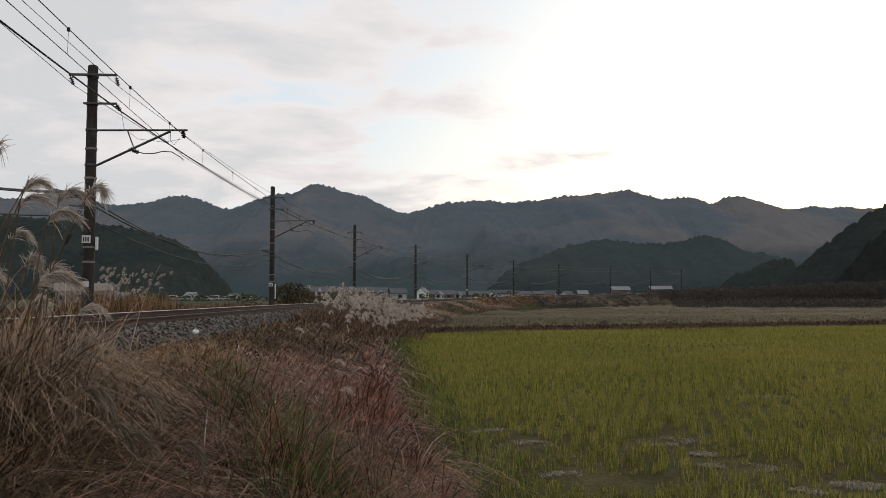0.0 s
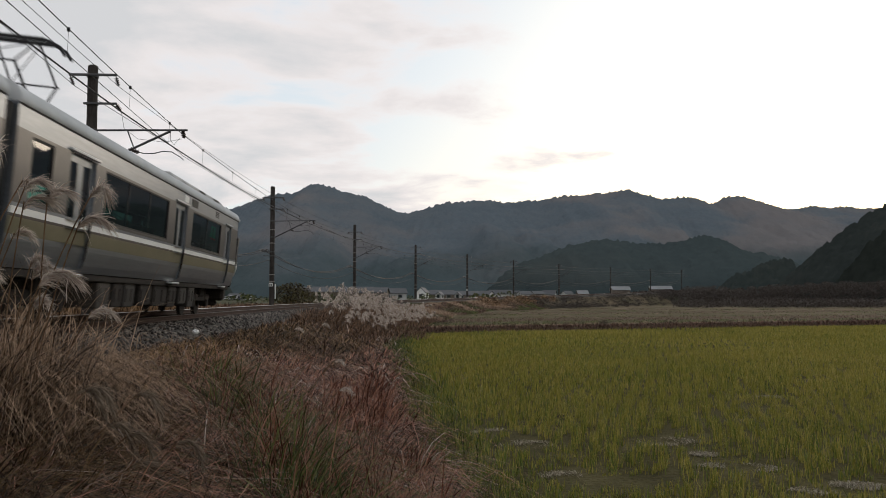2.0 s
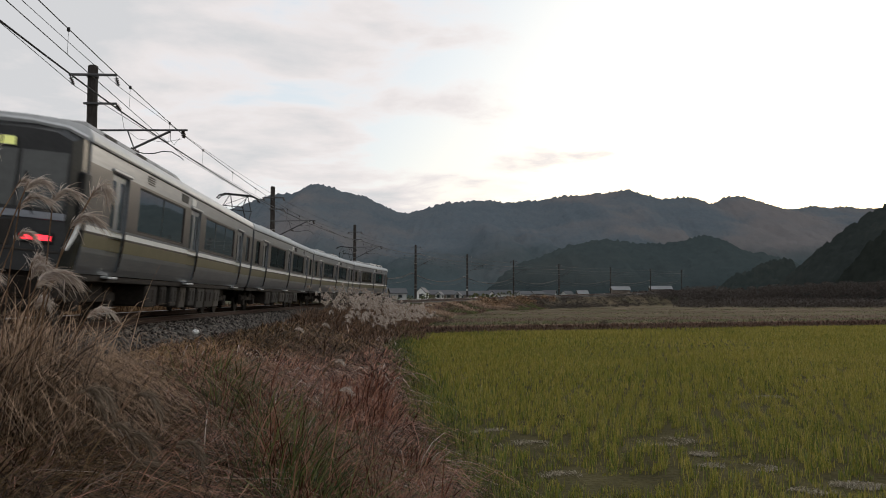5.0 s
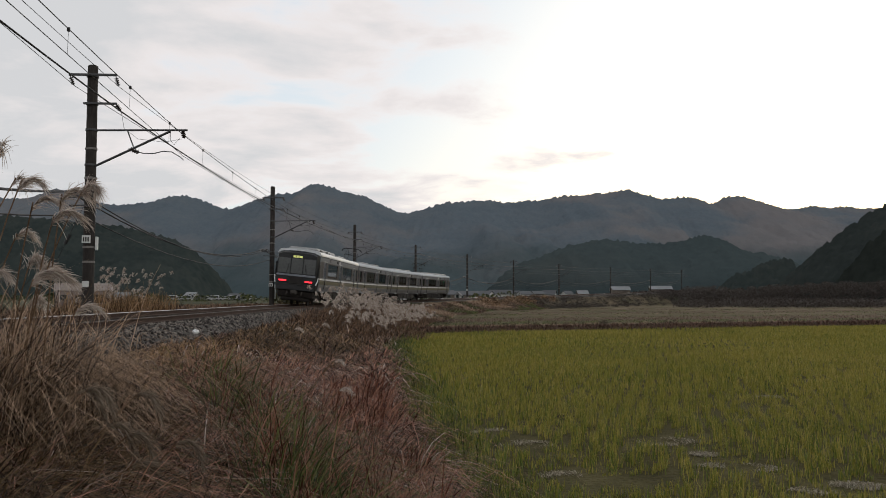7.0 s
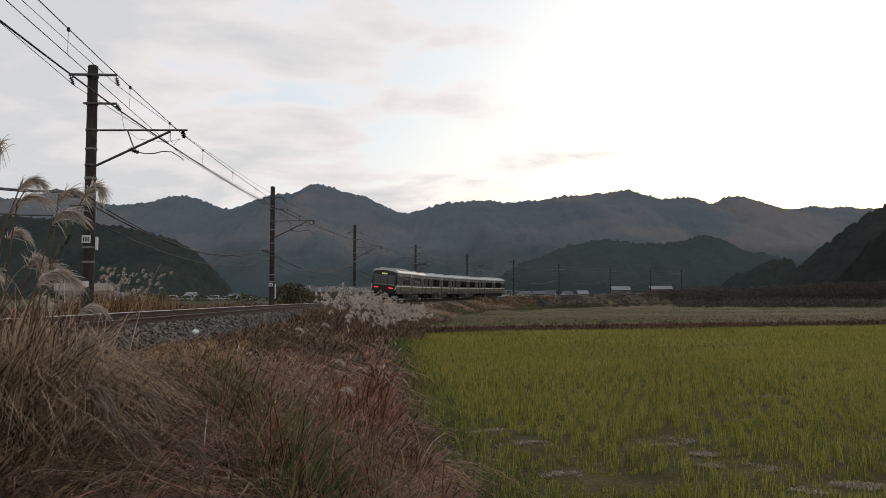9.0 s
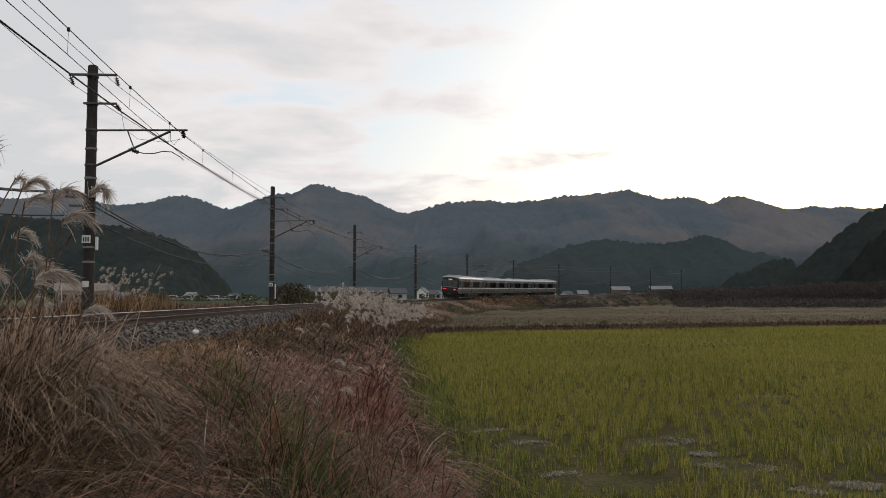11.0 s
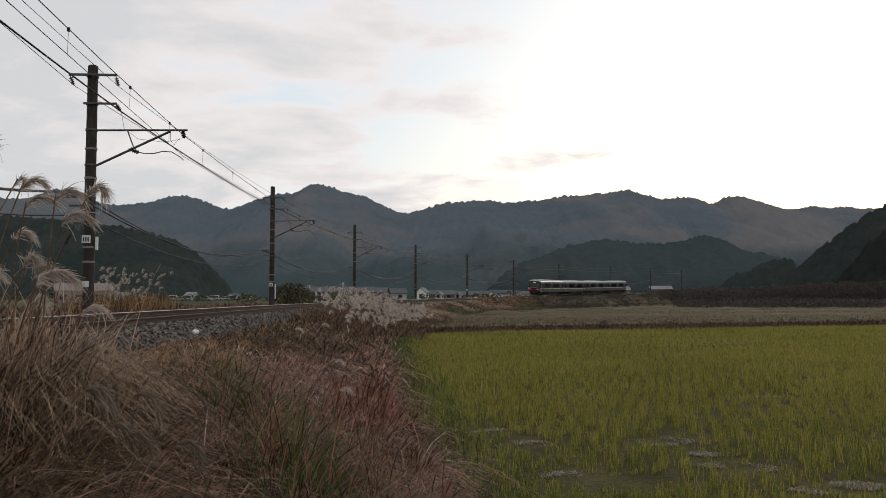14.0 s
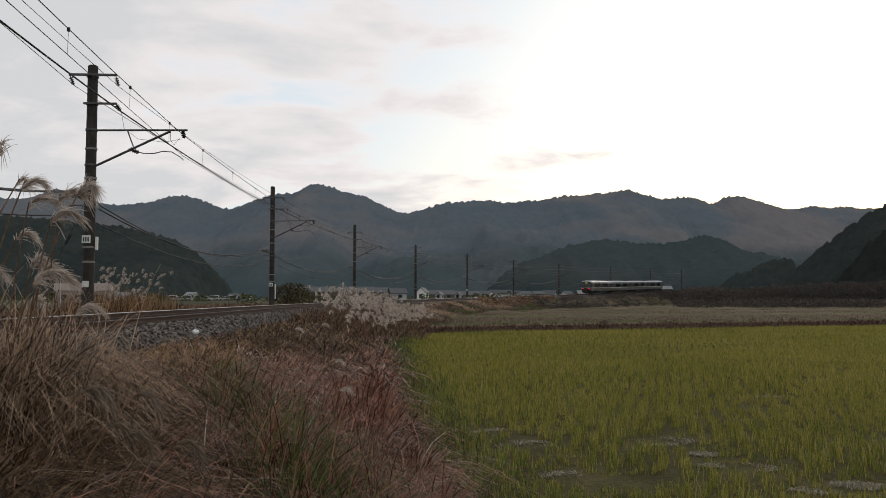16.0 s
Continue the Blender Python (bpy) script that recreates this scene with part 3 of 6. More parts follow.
    part("lining", bm, M["interior"], car)
    for a, b in W:
        n = max(1, round((b - a) / 0.95))
        for i in range(n):
            yy = a + (b - a) * (i + 0.5) / n
            for sx in (-1, 1):
                bm = bmesh.new()
                box(bm, min(sx * 0.42, sx * 1.3), max(sx * 0.42, sx * 1.3), yy - 0.12, yy + 0.02, 1.5, 2.28, 0.05)
                box(bm, min(sx * 0.42, sx * 1.3), max(sx * 0.42, sx * 1.3), yy - 0.1, yy + 0.38, 1.13, 1.56, 0.05)
                part("seat", bm, M["seat"], car)
    for a, b in W[-1:]:
        for yy in (b - 0.75, b - 0.3) if b - a > 2 else ((a + b) / 2,):
            bm = bmesh.new()
            box(bm, 1.3, 1.31, yy - 0.17, yy + 0.17, 2.55, 2.92)
            ad = part("poster", bm, M["ad_green"], car)
            bm = bmesh.new()
            box(bm, 1.305, 1.316, yy - 0.17, yy + 0.17, 2.48, 2.548)
            part("poster_edge", bm, M["ad_red"], ad)
    # underframe
    bm = bmesh.new()
    box(bm, -1.34, 1.34, E0 + 0.05, E1 - 0.1, 0.92, 1.05, 0.02)
    # middle box added to block the light beneath the car
    box(bm, -0.5, 0.5, -5.2, 5.2, 0.32, 0.9, 0.03)
    part("underframe_and_light_block", bm, M["under"], car)
    for y in (-6.9, 6.9):
        make_bogie(car, y, M["under"])
    rnd = random.Random(7 if cab else 11)
    for sd in (-1, 1):
        y = -4.9
        while y < 4.2:
            w = rnd.uniform(0.6, 1.5)
            bm = bmesh.new()
            box(bm, min(sd * 0.55, sd * 1.3), max(sd * 0.55, sd * 1.3), y, y + w, rnd.uniform(0.3, 0.45), 0.92, 0.03)
            for k in range(2):
                box(bm, min(sd * 1.3, sd * 1.32), max(sd * 1.3, sd * 1.32), y + 0.1 + k * w / 2, y + w / 2 - 0.08 + k * w / 2, 0.52, 0.82, 0.008)
            part("equipment_case", bm, M[rnd.choice(("gear", "under", "under", "gear", "under", "pale_gear"))], car)
            y += w + rnd.uniform(0.12, 0.5)
    # gangways
    ends = [-1] if cab else [-1, 1]
    for e in ends:
        bm = bmesh.new()
        for k in range(5):
            y0 = e * (BEND + 0.002 + 0.05 * k)
            r = 0.02 if k % 2 else 0.0
            box(bm, -0.62 + r, 0.62 - r, min(y0, y0 + e * 0.045), max(y0, y0 + e * 0.045), 1.0 + r, 3.25 - r)
        part("gangway_bellows", bm, M["black"], car)
        for sx in (-1, 1):
            bm = bmesh.new()
            box(bm, sx * 1.24 - 0.13, sx * 1.24 + 0.13, min(e * BEND, e * (BEND + 0.2)), max(e * BEND, e * (BEND + 0.2)), 1.1, 3.4, 0.02)
            part("end_fairing", bm, M["black"], car)
        bm = bmesh.new()
        box(bm, -0.14, 0.14, min(e * 9.4, e * 10.0), max(e * 9.4, e * 10.0), 0.72, 0.98, 0.03)
        part("coupler", bm, M["under"], car)
    if cab:
        make_cab(car, E1, rear_lit)
    if pan:
        make_pantograph(car, pan)
    return car


def make_cab(car, E1, lit):
    """The cab end: black glazed mask, silver hood, lamps, skirt and coupler."""
    bm = bmesh.new()
    # mask: a raked ring of sections
    secs = [(E1, 1.455, 1.06, 3.46, 3.66), (E1 + 0.25, 1.43, 1.04, 3.44, 3.62), (E1 + 0.5, 1.33, 1.02, 3.34, 3.5)]
    rings = []
    for y, w, zb, ze, zt in secs:
        p = [(w - 0.08, zb), (w, 1.6), (w, 2.0), (w - 0.03, 2.9), (w - 0.06, ze), (w - 0.35, zt - 0.03), (0.5, zt), (-0.5, zt), (-w + 0.35, zt - 0.03), (-w + 0.06, ze), (-w + 0.03, 2.9), (-w, 2.0), (-w, 1.6), (-w + 0.08, zb)]
        rings.append([bm.verts.new((x, y, z)) for x, z in p])
    for a, b in zip(rings, rings[1:]):
        for i in range(len(a) - 1):
            bm.faces.new((a[i], b[i], b[i + 1], a[i + 1]))
    bm.faces.new(list(reversed(rings[-1])))
    mask = part("cab_mask", bm, M["face"], car, "black glossy cab end")
    yf = E1 + 0.5
    bm = bmesh.new()
    for sx in (-1, 1):
        tube(bm, [(sx * 1.44, E1 + 0.22, 3.46), (sx * 1.1, E1 + 0.26, 3.6), (sx * 0.5, E1 + 0.28, 3.66), (0, E1 + 0.28, 3.67)], 0.05, 6)
    part("cab_hood", bm, M["roof"], mask)
    bm = bmesh.new()
    box(bm, -1.3, 1.3, yf, yf + 0.03, 1.93, 2.06, 0.012)
    part("cab_trim", bm, M["silver"], mask, "bright silver strip under the cab windows")
    bm = bmesh.new()
    box(bm, -1.28, 1.28, yf, yf + 0.02, 1.36, 1.4, 0.006)
    part("cab_trim", bm, M["gear"], mask)
    bm = bmesh.new()
    box(bm, -0.42, 0.42, yf, yf + 0.025, 1.44, 1.88, 0.01)
    part("number_panel", bm, M["gear"], mask)
    for x0, x1 in ((-1.25, -0.45), (-0.38, 0.38), (0.45, 1.25)):
        bm = bmesh.new()
        box(bm, x0, x1, yf, yf + 0.015, 2.12, 3.12, 0.006)
        part("cab_window", bm, M["cab_glass"], mask)
    bm = bmesh.new()
    box(bm, -0.36, 0.36, yf + 0.015, yf + 0.03, 3.15, 3.34, 0.006)
    sign = part("destination_sign", bm, M["face"], mask)
    for k, (a, b) in enumerate(((-0.32, -0.1), (-0.06, 0.1), (0.14, 0.3))):
        bm = bmesh.new()
        box(bm, a, b, yf + 0.03, yf + 0.036, 3.17, 3.32)
        part("sign_bar", bm, M["sign_lit"], sign)
    for sx in (-1, 1):
        bm = bmesh.new()
        tube(bm, [(sx * 0.75, yf + 0.03, 2.0), (sx * 0.62, yf + 0.05, 2.3), (sx * 0.55, yf + 0.05, 2.75)], 0.014, 5)
        part("wiper", bm, M["black"], mask)
        bm = bmesh.new()
        box(bm, sx * 0.87 - 0.28, sx * 0.87 + 0.28, yf, yf + 0.05, 1.5, 1.72, 0.03)
        case = part("lamp_case", bm, M["black"], mask)
        bm = bmesh.new()
        box(bm, sx * 0.87 - 0.25, sx * 0.87 + 0.25, yf + 0.05, yf + 0.06, 1.565, 1.66, 0.004)
        part("tail_lamp", bm, M["red_lamp" if lit else "white"], case, "glowing red tail lamp" if lit else "clear head lamp")
        bm = bmesh.new()
        tube(bm, [(sx * 1.46, E1 + 0.26, 1.95), (sx * 1.44, E1 + 0.38, 1.7), (sx * 1.36, E1 + 0.5, 1.45)], 0.04, 6)
        part("corner_trim", bm, M["white"], mask, "white curved corner trim")
        bm = bmesh.new()
        box(bm, sx * 1.44 - 0.05, sx * 1.44 + 0.05, E1 - 0.04, E1 + 0.3, 1.8, 2.85, 0.03)
        part("corner_guard", bm, M["black"], mask)
    bm = bmesh.new()
    box(bm, -1.2, 1.2, E1 - 0.2, yf - 0.2, 0.5, 1.03, 0.1)
    box(bm, -0.95, 0.95, E1 + 0.0, yf - 0.2, 0.3, 0.52, 0.08)
    part("skirt", bm, M["under"], mask, "dark grey obstacle deflector")
    bm = bmesh.new()
    box(bm, -0.2, 0.2, yf - 0.1, yf + 0.38, 0.72, 1.0, 0.05)
    rod(bm, (-0.5, yf, 0.9), (-0.5, yf + 0.2, 0.7), 0.04)
    rod(bm, (0.5, yf, 0.9), (0.5, yf + 0.2, 0.7), 0.04)
    box(bm, -0.16, 0.16, yf + 0.38, yf + 0.42, 0.78, 0.94, 0.02)
    part("coupler", bm, M["pale_gear"], mask)


M["cab_glass"] = mat("dark_cab_glass", [(0.045, 0.05, 0.049), (0.07, 0.076, 0.074)], 1, 0.15, spec=0.5)
CARS = [
    make_car(True, pan=-6.9, label="leading silver commuter railcar with brown window band"),
    make_car(False, label="middle silver railcar with white and khaki stripes"),
    make_car(False, pan=-6.9, label="middle silver railcar with raised pantograph on its roof"),
    make_car(True, rear_lit=True, label="rear silver railcar with black cab end and red tail lamps"),
]


def car_pose(s, turned=False):
    """A car's pose with its middle s metres along the line, carried on two bogies."""
    a, b = Vector(rail_at(s - 6.9)[:3]), Vector(rail_at(s + 6.9)[:3])
    d = b - a
    x, y, z, th, c = rail_at(s)
    m = Matrix.Translation((a + b) / 2) @ Matrix.Rotation(-math.atan2(d.x, d.y), 4, "Z") @ Matrix.Rotation(math.atan2(d.z, math.hypot(d.x, d.y)), 4, "X") @ Matrix.Rotation(c, 4, "Y")
    return m @ Matrix.Rotation(math.pi, 4, "Z") if turned else m


def head_at(t):
    return 20.977 * (t - 1.5) + 0.0539 * (t - 1.5) ** 2 + 0.2 * math.exp(-(t - 1.9) ** 2)


# ---- poles and overhead line ----
POLES = [-61.7, -26.7, 8.3, 43.3, 78.1, 113.1, 148.4, 183.6, 220.4, 268.0, 315.0, 362.0]
OFF = -2.93
M["insulator"] = mat("glazed_insulator", [(0.03, 0.022, 0.02), (0.06, 0.045, 0.04)], 6, 0.35)
M["plate"] = mat("white_enamel_plate", [(0.5, 0.5, 0.48), (0.65, 0.65, 0.63)], 8, 0.5)
M["galv"] = mat("weathered_galvanised_steel", [(0.06, 0.06, 0.062), (0.1, 0.1, 0.102)], 6, 0.6, 0.5)
M["band"] = mat("pale_clamp_band", [(0.14, 0.13, 0.12), (0.22, 0.2, 0.19)], 6, 0.7)


def insulator(parent, a, b):
    bm = bmesh.new()
    a, b = Vector(a), Vector(b)
    d = (b - a)
    rod(bm, a, b, 0.015, seg=6)
    for f in (0.25, 0.45, 0.65, 0.85):
        p = a + d * f
        rod(bm, p - d.normalized() * 0.02, p + d.normalized() * 0.03, 0.085, 0.03, 10)
    part("insulator", bm, M["insulator"], parent)


def make_pole(top=8.4, arm=8.02):
    """Concrete overhead-line pole; its own +X points to the track, z = 0 at rail height."""
    p = empty("overhead_line_pole")
    tagged(p, "dark weathered concrete railway pole with steel bracket arm", "utility pole", "overhead line poles")
    bm = bmesh.new()
    rod(bm, (0, 0, -1.1), (0, 0, top), 0.2, 0.165, 16)
    part("shaft", bm, M["concrete"], p)
    bm = bmesh.new()
    rod(bm, (0, 0, top), (0, 0, top + 0.04), 0.172, 0.12, 16)
    part("cap", bm, M["concrete"], p)
    for z in (8.05, 7.1, 6.2, 5.55, 5.0, 4.55, 3.9, 2.2, 1.7):
        bm = bmesh.new()
        rod(bm, (0, 0, z - 0.035), (0, 0, z + 0.035), 0.2, 0.2, 16)
        part("clamp_band", bm, M["band"] if z in (5.55, 4.55, 2.2, 1.7) else M["galv"], p)
    bm = bmesh.new()
    box(bm, -0.72, 0.88, -0.26, -0.19, arm, arm + 0.08, 0.008)
    part("cross_arm", bm, M["galv"], p)
    insulator(p, (0.84, -0.22, arm), (0.9, -0.1, 7.7))
    insulator(p, (-0.68, -0.22, arm), (-0.6, -0.1, 7.72))
    bm = bmesh.new()
    box(bm, -0.22, 0.9, -0.26, -0.19, 7.04, 7.11, 0.008)
    part("cross_arm", bm, M["galv"], p)
    insulator(p, (0.86, -0.22, 7.06), (0.98, -0.1, 6.85))
    bm = bmesh.new()
    rod(bm, (0.15, 0, 6.2), (3.22, 0, 6.24), 0.035, seg=8)
    part("bracket_tube", bm, M["galv"], p)
    bm = bmesh.new()
    rod(bm, (0.15, 0, 4.97), (2.65, 0, 6.2), 0.042, seg=8)
    part("diagonal_brace", bm, M["galv"], p)
    bm = bmesh.new()
    rod(bm, (1.2, 0, 6.2), (1.42, 0, 5.62), 0.022, seg=6)
    part("short_strut", bm, M["galv"], p)
    bm = bmesh.new()
    tube(bm, [(1.42, 0, 5.5), (1.75, 0, 5.42), (2.1, 0, 5.42), (2.4, 0, 5.5), (2.7, 0, 5.48), (3.0, 0, 5.3), (3.1, 0, 5.2)], 0.018, 6)
    part("steady_arm", bm, M["galv"], p)
    insulator(p, (1.25, 0, 5.58), (1.62, 0, 5.44))
    insulator(p, (3.05, 0, 6.24), (3.12, 0, 5.95))
    bm = bmesh.new()
    tube(bm, [(2.65, 0, 6.2), (2.62, 0.1, 5.9), (2.75, 0.1, 5.75), (2.95, 0, 5.95)], 0.008, 5)
    tube(bm, [(0.98, 0, 6.85), (1.05, 0.1, 6.3), (1.5, 0.2, 5.95), (2.4, 0.2, 5.85), (3.0, 0.1, 5.95)], 0.007, 5)
    part("jumper_wire", bm, M["wire"], p)
    # low arms for the line-side cables
    bm = bmesh.new()
    box(bm, -0.75, 0.22, -0.25, -0.19, 3.86, 3.93, 0.008)
    box(bm, -0.6, 0.22, -0.25, -0.19, 3.56, 3.62, 0.008)
    part("cable_arm", bm, M["galv"], p)
    for x in (-0.7, -0.4):
        insulator(p, (x, -0.22, 3.9), (x, -0.22, 4.12))
    return p


def make_poles():
    first, tall = make_pole(), make_pole(8.75, 7.88)
    for i, s in enumerate(POLES):
        x, y, z, th, c = rail_at(s)
        q = beside(s, OFF)
        m = Matrix.Translation((q.x, q.y, z)) @ Matrix.Rotation(-th, 4, "Z")
        if i == 0:
            first.matrix_basis = m
            pole = first
        elif i == 3:
            tall.matrix_basis = m
            pole = tall
        else:
            pole = copy_thing(tall if i == 4 else first, m)
        if i in (2, 3, 4, 6):
            bm = bmesh.new()
            zz = 2.45 if i == 2 else 1.45
            box(bm, -0.17, 0.12, -0.215, -0.2, zz - 0.12, zz + 0.14, 0.006)
            pl = part("number_plate", bm, M["plate"], pole, "white enamel plate with dark bars")
            for k in range(3):
                bm = bmesh.new()
                box(bm, -0.13 + 0.075 * k, -0.085 + 0.075 * k, -0.22, -0.2155, zz - 0.07, zz + 0.08)
                part("bar", bm, M["black"], pl)
        if i == 2:
            bm = bmesh.new()
            box(bm, 0.21, 0.3, -0.06, 0.06, 2.1, 2.56, 0.02)
            part("junction_box", bm, M["plate"], pole, "pale grey junction box")
            bm = bmesh.new()
            box(bm, -0.12, 0.1, -0.225, -0.203, 0.85, 1.05, 0.01)
            part("tag", bm, M["plate"], pole)
            bm = bmesh.new()
            rod(bm, (-0.12, -0.1, 3.7), (-1.5, -0.6, 0.2), 0.012, seg=6)
            rod(bm, (-0.55, -0.26, 2.61), (-0.68, -0.3, 2.29), 0.06, 0.06, 8)
            part("guy_wire", bm, M["wire"], pole)
        if i == 3:
            bm = bmesh.new()
            box(bm, 0.22, 0.3, -0.05, 0.05, 0.4, 1.5, 0.02)
            part("cable_duct", bm, M["plate"], pole)


def span_points(s0, s1, off, up, sag, n=14, first=None, rise=0.0):
    a, b = beside(s0, OFF), beside(s1, OFF)
    ta, tb = rail_at(s0)[3], rail_at(s1)[3]
    pa = a + Vector((math.cos(ta), -math.sin(ta), 0)) * (off if first is None else first) + Vector((0, 0, up + rise))
    pb = b + Vector((math.cos(tb), -math.sin(tb), 0)) * off + Vector((0, 0, up))
    return [pa.lerp(pb, k / n) - Vector((0, 0, sag * 4 * (k / n) * (1 - k / n))) for k in range(n + 1)]


def make_wires():
    spans = list(zip(POLES, POLES[1:]))
    cat = empty("overhead_contact_line")
    tagged(cat, "thin dark overhead contact line with droppers above the track", "overhead wire")
    for i, (a, b) in enumerate(spans):
        far = 1.0 + 0.9 * max(0, i - 2) / 6
        mess, cont = span_points(a, b, 3.12, 6.04, 0.25, first=3.85 if i == 1 else None, rise=0.12 if i == 1 else 0.0), span_points(a, b, 3.1, 5.33, 0.04, first=3.85 if i == 1 else None, rise=0.12 if i == 1 else 0.0)
        bm = bmesh.new()
        tube(bm, mess, 0.011 * far)
        part("messenger_wire", bm, M["wire"], cat)
        bm = bmesh.new()
        tube(bm, cont, 0.009 * far)
        part("contact_wire", bm, M["wire"], cat)
        for k in range(1, 14, 2):
            bm = bmesh.new()
            rod(bm, mess[k], cont[k], 0.004, seg=4)
            rod(bm, mess[k] - Vector((0, 0, 0.05)), mess[k] + Vector((0, 0, 0.03)), 0.032, 0.032, 6)
            part("dropper", bm, M["wire"], cat)
    for nm, lab, off, up, sag, r, rise in (("earth_wire", "thin bare wire on the upper pole arms", 0.9, 7.7, 0.2, 0.009, 0.9), ("earth_wire", "thin bare wire on the outer pole arms", -0.6, 7.72, 0.1, 0.011, 1.7),
                                     ("feeder_cable", "thick black feeder cable on the second pole arms", 0.98, 6.85, 0.25, 0.026, 0.55), ("line_side_cable", "thick black sagging cable along the pole line", -0.7, 4.1, 1.15, 0.032, 0),
                                     ("line_side_cable", "black sagging cable along the pole line", -0.4, 4.1, 1.25, 0.024, 0), ("line_side_cable", "thin lower sagging cable along the pole line", -0.3, 3.3, 1.0, 0.022, 0)):
        w = empty(nm)
        tagged(w, lab, "cable")
        for i, (a, b) in enumerate(spans):
            bm = bmesh.new()
            tube(bm, span_points(a, b, off, up, sag, rise=rise if i == 1 else 0.0), r * (1.0 + 0.9 * max(0, i - 2) / 6))
            part("span", bm, M["wire"], w)


make_poles()
make_wires()

# ---- buildings across the valley ----
M["wall_white"] = mat("white_render", [(0.32, 0.32, 0.31), (0.46, 0.46, 0.45)], 0.6, 0.85, fine=8)
M["wall_pink"] = mat("pinkish_siding", [(0.2, 0.155, 0.14), (0.28, 0.225, 0.205)], 0.4, 0.85, fine=10, stretch=(1, 1, 3))
M["parapet"] = mat("pale_pink_coping", [(0.38, 0.315, 0.295), (0.48, 0.41, 0.385)], 0.5, 0.85)
M["wall_brown"] = mat("brown_siding", [(0.1, 0.08, 0.065), (0.18, 0.15, 0.125)], 0.5, 0.85)
M["tile_grey"] = mat("grey_roof_tiles", [(0.05, 0.052, 0.056), (0.09, 0.092, 0.098)], 1.5, 0.6)
M["tile_pale"] = mat("pale_sheet_roof", [(0.15, 0.155, 0.16), (0.22, 0.225, 0.23)], 0.5, 0.6)
M["dark_glass"] = mat("dark_window_glass", [(0.02, 0.024, 0.026), (0.04, 0.044, 0.046)], 1, 0.1, spec=0.5)
M["paint_car"] = mat("car_paint", [(0.28, 0.28, 0.28), (0.38, 0.38, 0.38)], 1, 0.35)


def make_house(x, y, w, d, h, rh, turn, wall, roof, label, windows=2, eave=0.4):
    """A gabled house, ridge along its own x axis."""
    z = float(ground_z(x, y))
    hs = empty("house", Matrix.Translation((x, y, z)) @ Matrix.Rotation(radians(turn), 4, "Z"))
    tagged(hs, label, "house", "houses of the village")
    bm = bmesh.new()
    prof = [(-d / 2, -0.5), (d / 2, -0.5), (d / 2, h), (0, h + rh), (-d / 2, h)]
    A = [bm.verts.new((-w / 2, a, b)) for a, b in prof]
    B = [bm.verts.new((w / 2, a, b)) for a, b in prof]
    bm.faces.new(A)
    bm.faces.new(list(reversed(B)))
    for i in range(5):
        j = (i + 1) % 5
        if i not in (2, 3):
            bm.faces.new((A[i], B[i], B[j], A[j]))
    part("wall", bm, wall, hs)
    sl = rh / (d / 2)
    for sy in (-1, 1):
        bm = bmesh.new()
        q = [(-w / 2 - eave, sy * (d / 2 + eave), h - sl * eave), (w / 2 + eave, sy * (d / 2 + eave), h - sl * eave), (w / 2 + eave, 0, h + rh), (-w / 2 - eave, 0, h + rh)]
        lo = [bm.verts.new(p) for p in q]
        hi = [bm.verts.new((p[0], p[1], p[2] + 0.18)) for p in q]
        bm.faces.new(lo)
        bm.faces.new(list(reversed(hi)))
        for i in range(4):
            j = (i + 1) % 4
            bm.faces.new((lo[i], lo[j], hi[j], hi[i]))
        part("roof", bm, roof, hs)
    for sy in (-1, 1):
        for k in range(windows):
            xx = -w / 2 + w * (k + 0.5) / windows
            bm = bmesh.new()
            box(bm, xx - 0.8, xx + 0.8, min(sy * d / 2, sy * (d / 2 + 0.04)), max(sy * d / 2, sy * (d / 2 + 0.04)), 0.9, 2.2)
            win = part("window", bm, M["wall_white"], hs)
            bm = bmesh.new()
            box(bm, xx - 0.7, xx + 0.7, min(sy * (d / 2 + 0.04), sy * (d / 2 + 0.05)), max(sy * (d / 2 + 0.04), sy * (d / 2 + 0.05)), 1.0, 2.1)
            part("pane", bm, M["dark_glass"], win)
    for sx in (-1, 1):
        bm = bmesh.new()
        box(bm, min(sx * w / 2, sx * (w / 2 + 0.05)), max(sx * w / 2, sx * (w / 2 + 0.05)), -0.45, 0.45, max(0.9, h * 0.35), max(0.9, h * 0.35) + 1.2)
        part("window", bm, M["dark_glass"], hs)
    return hs


def at(x, D):
    return (x - 784) / 1539 * D, D


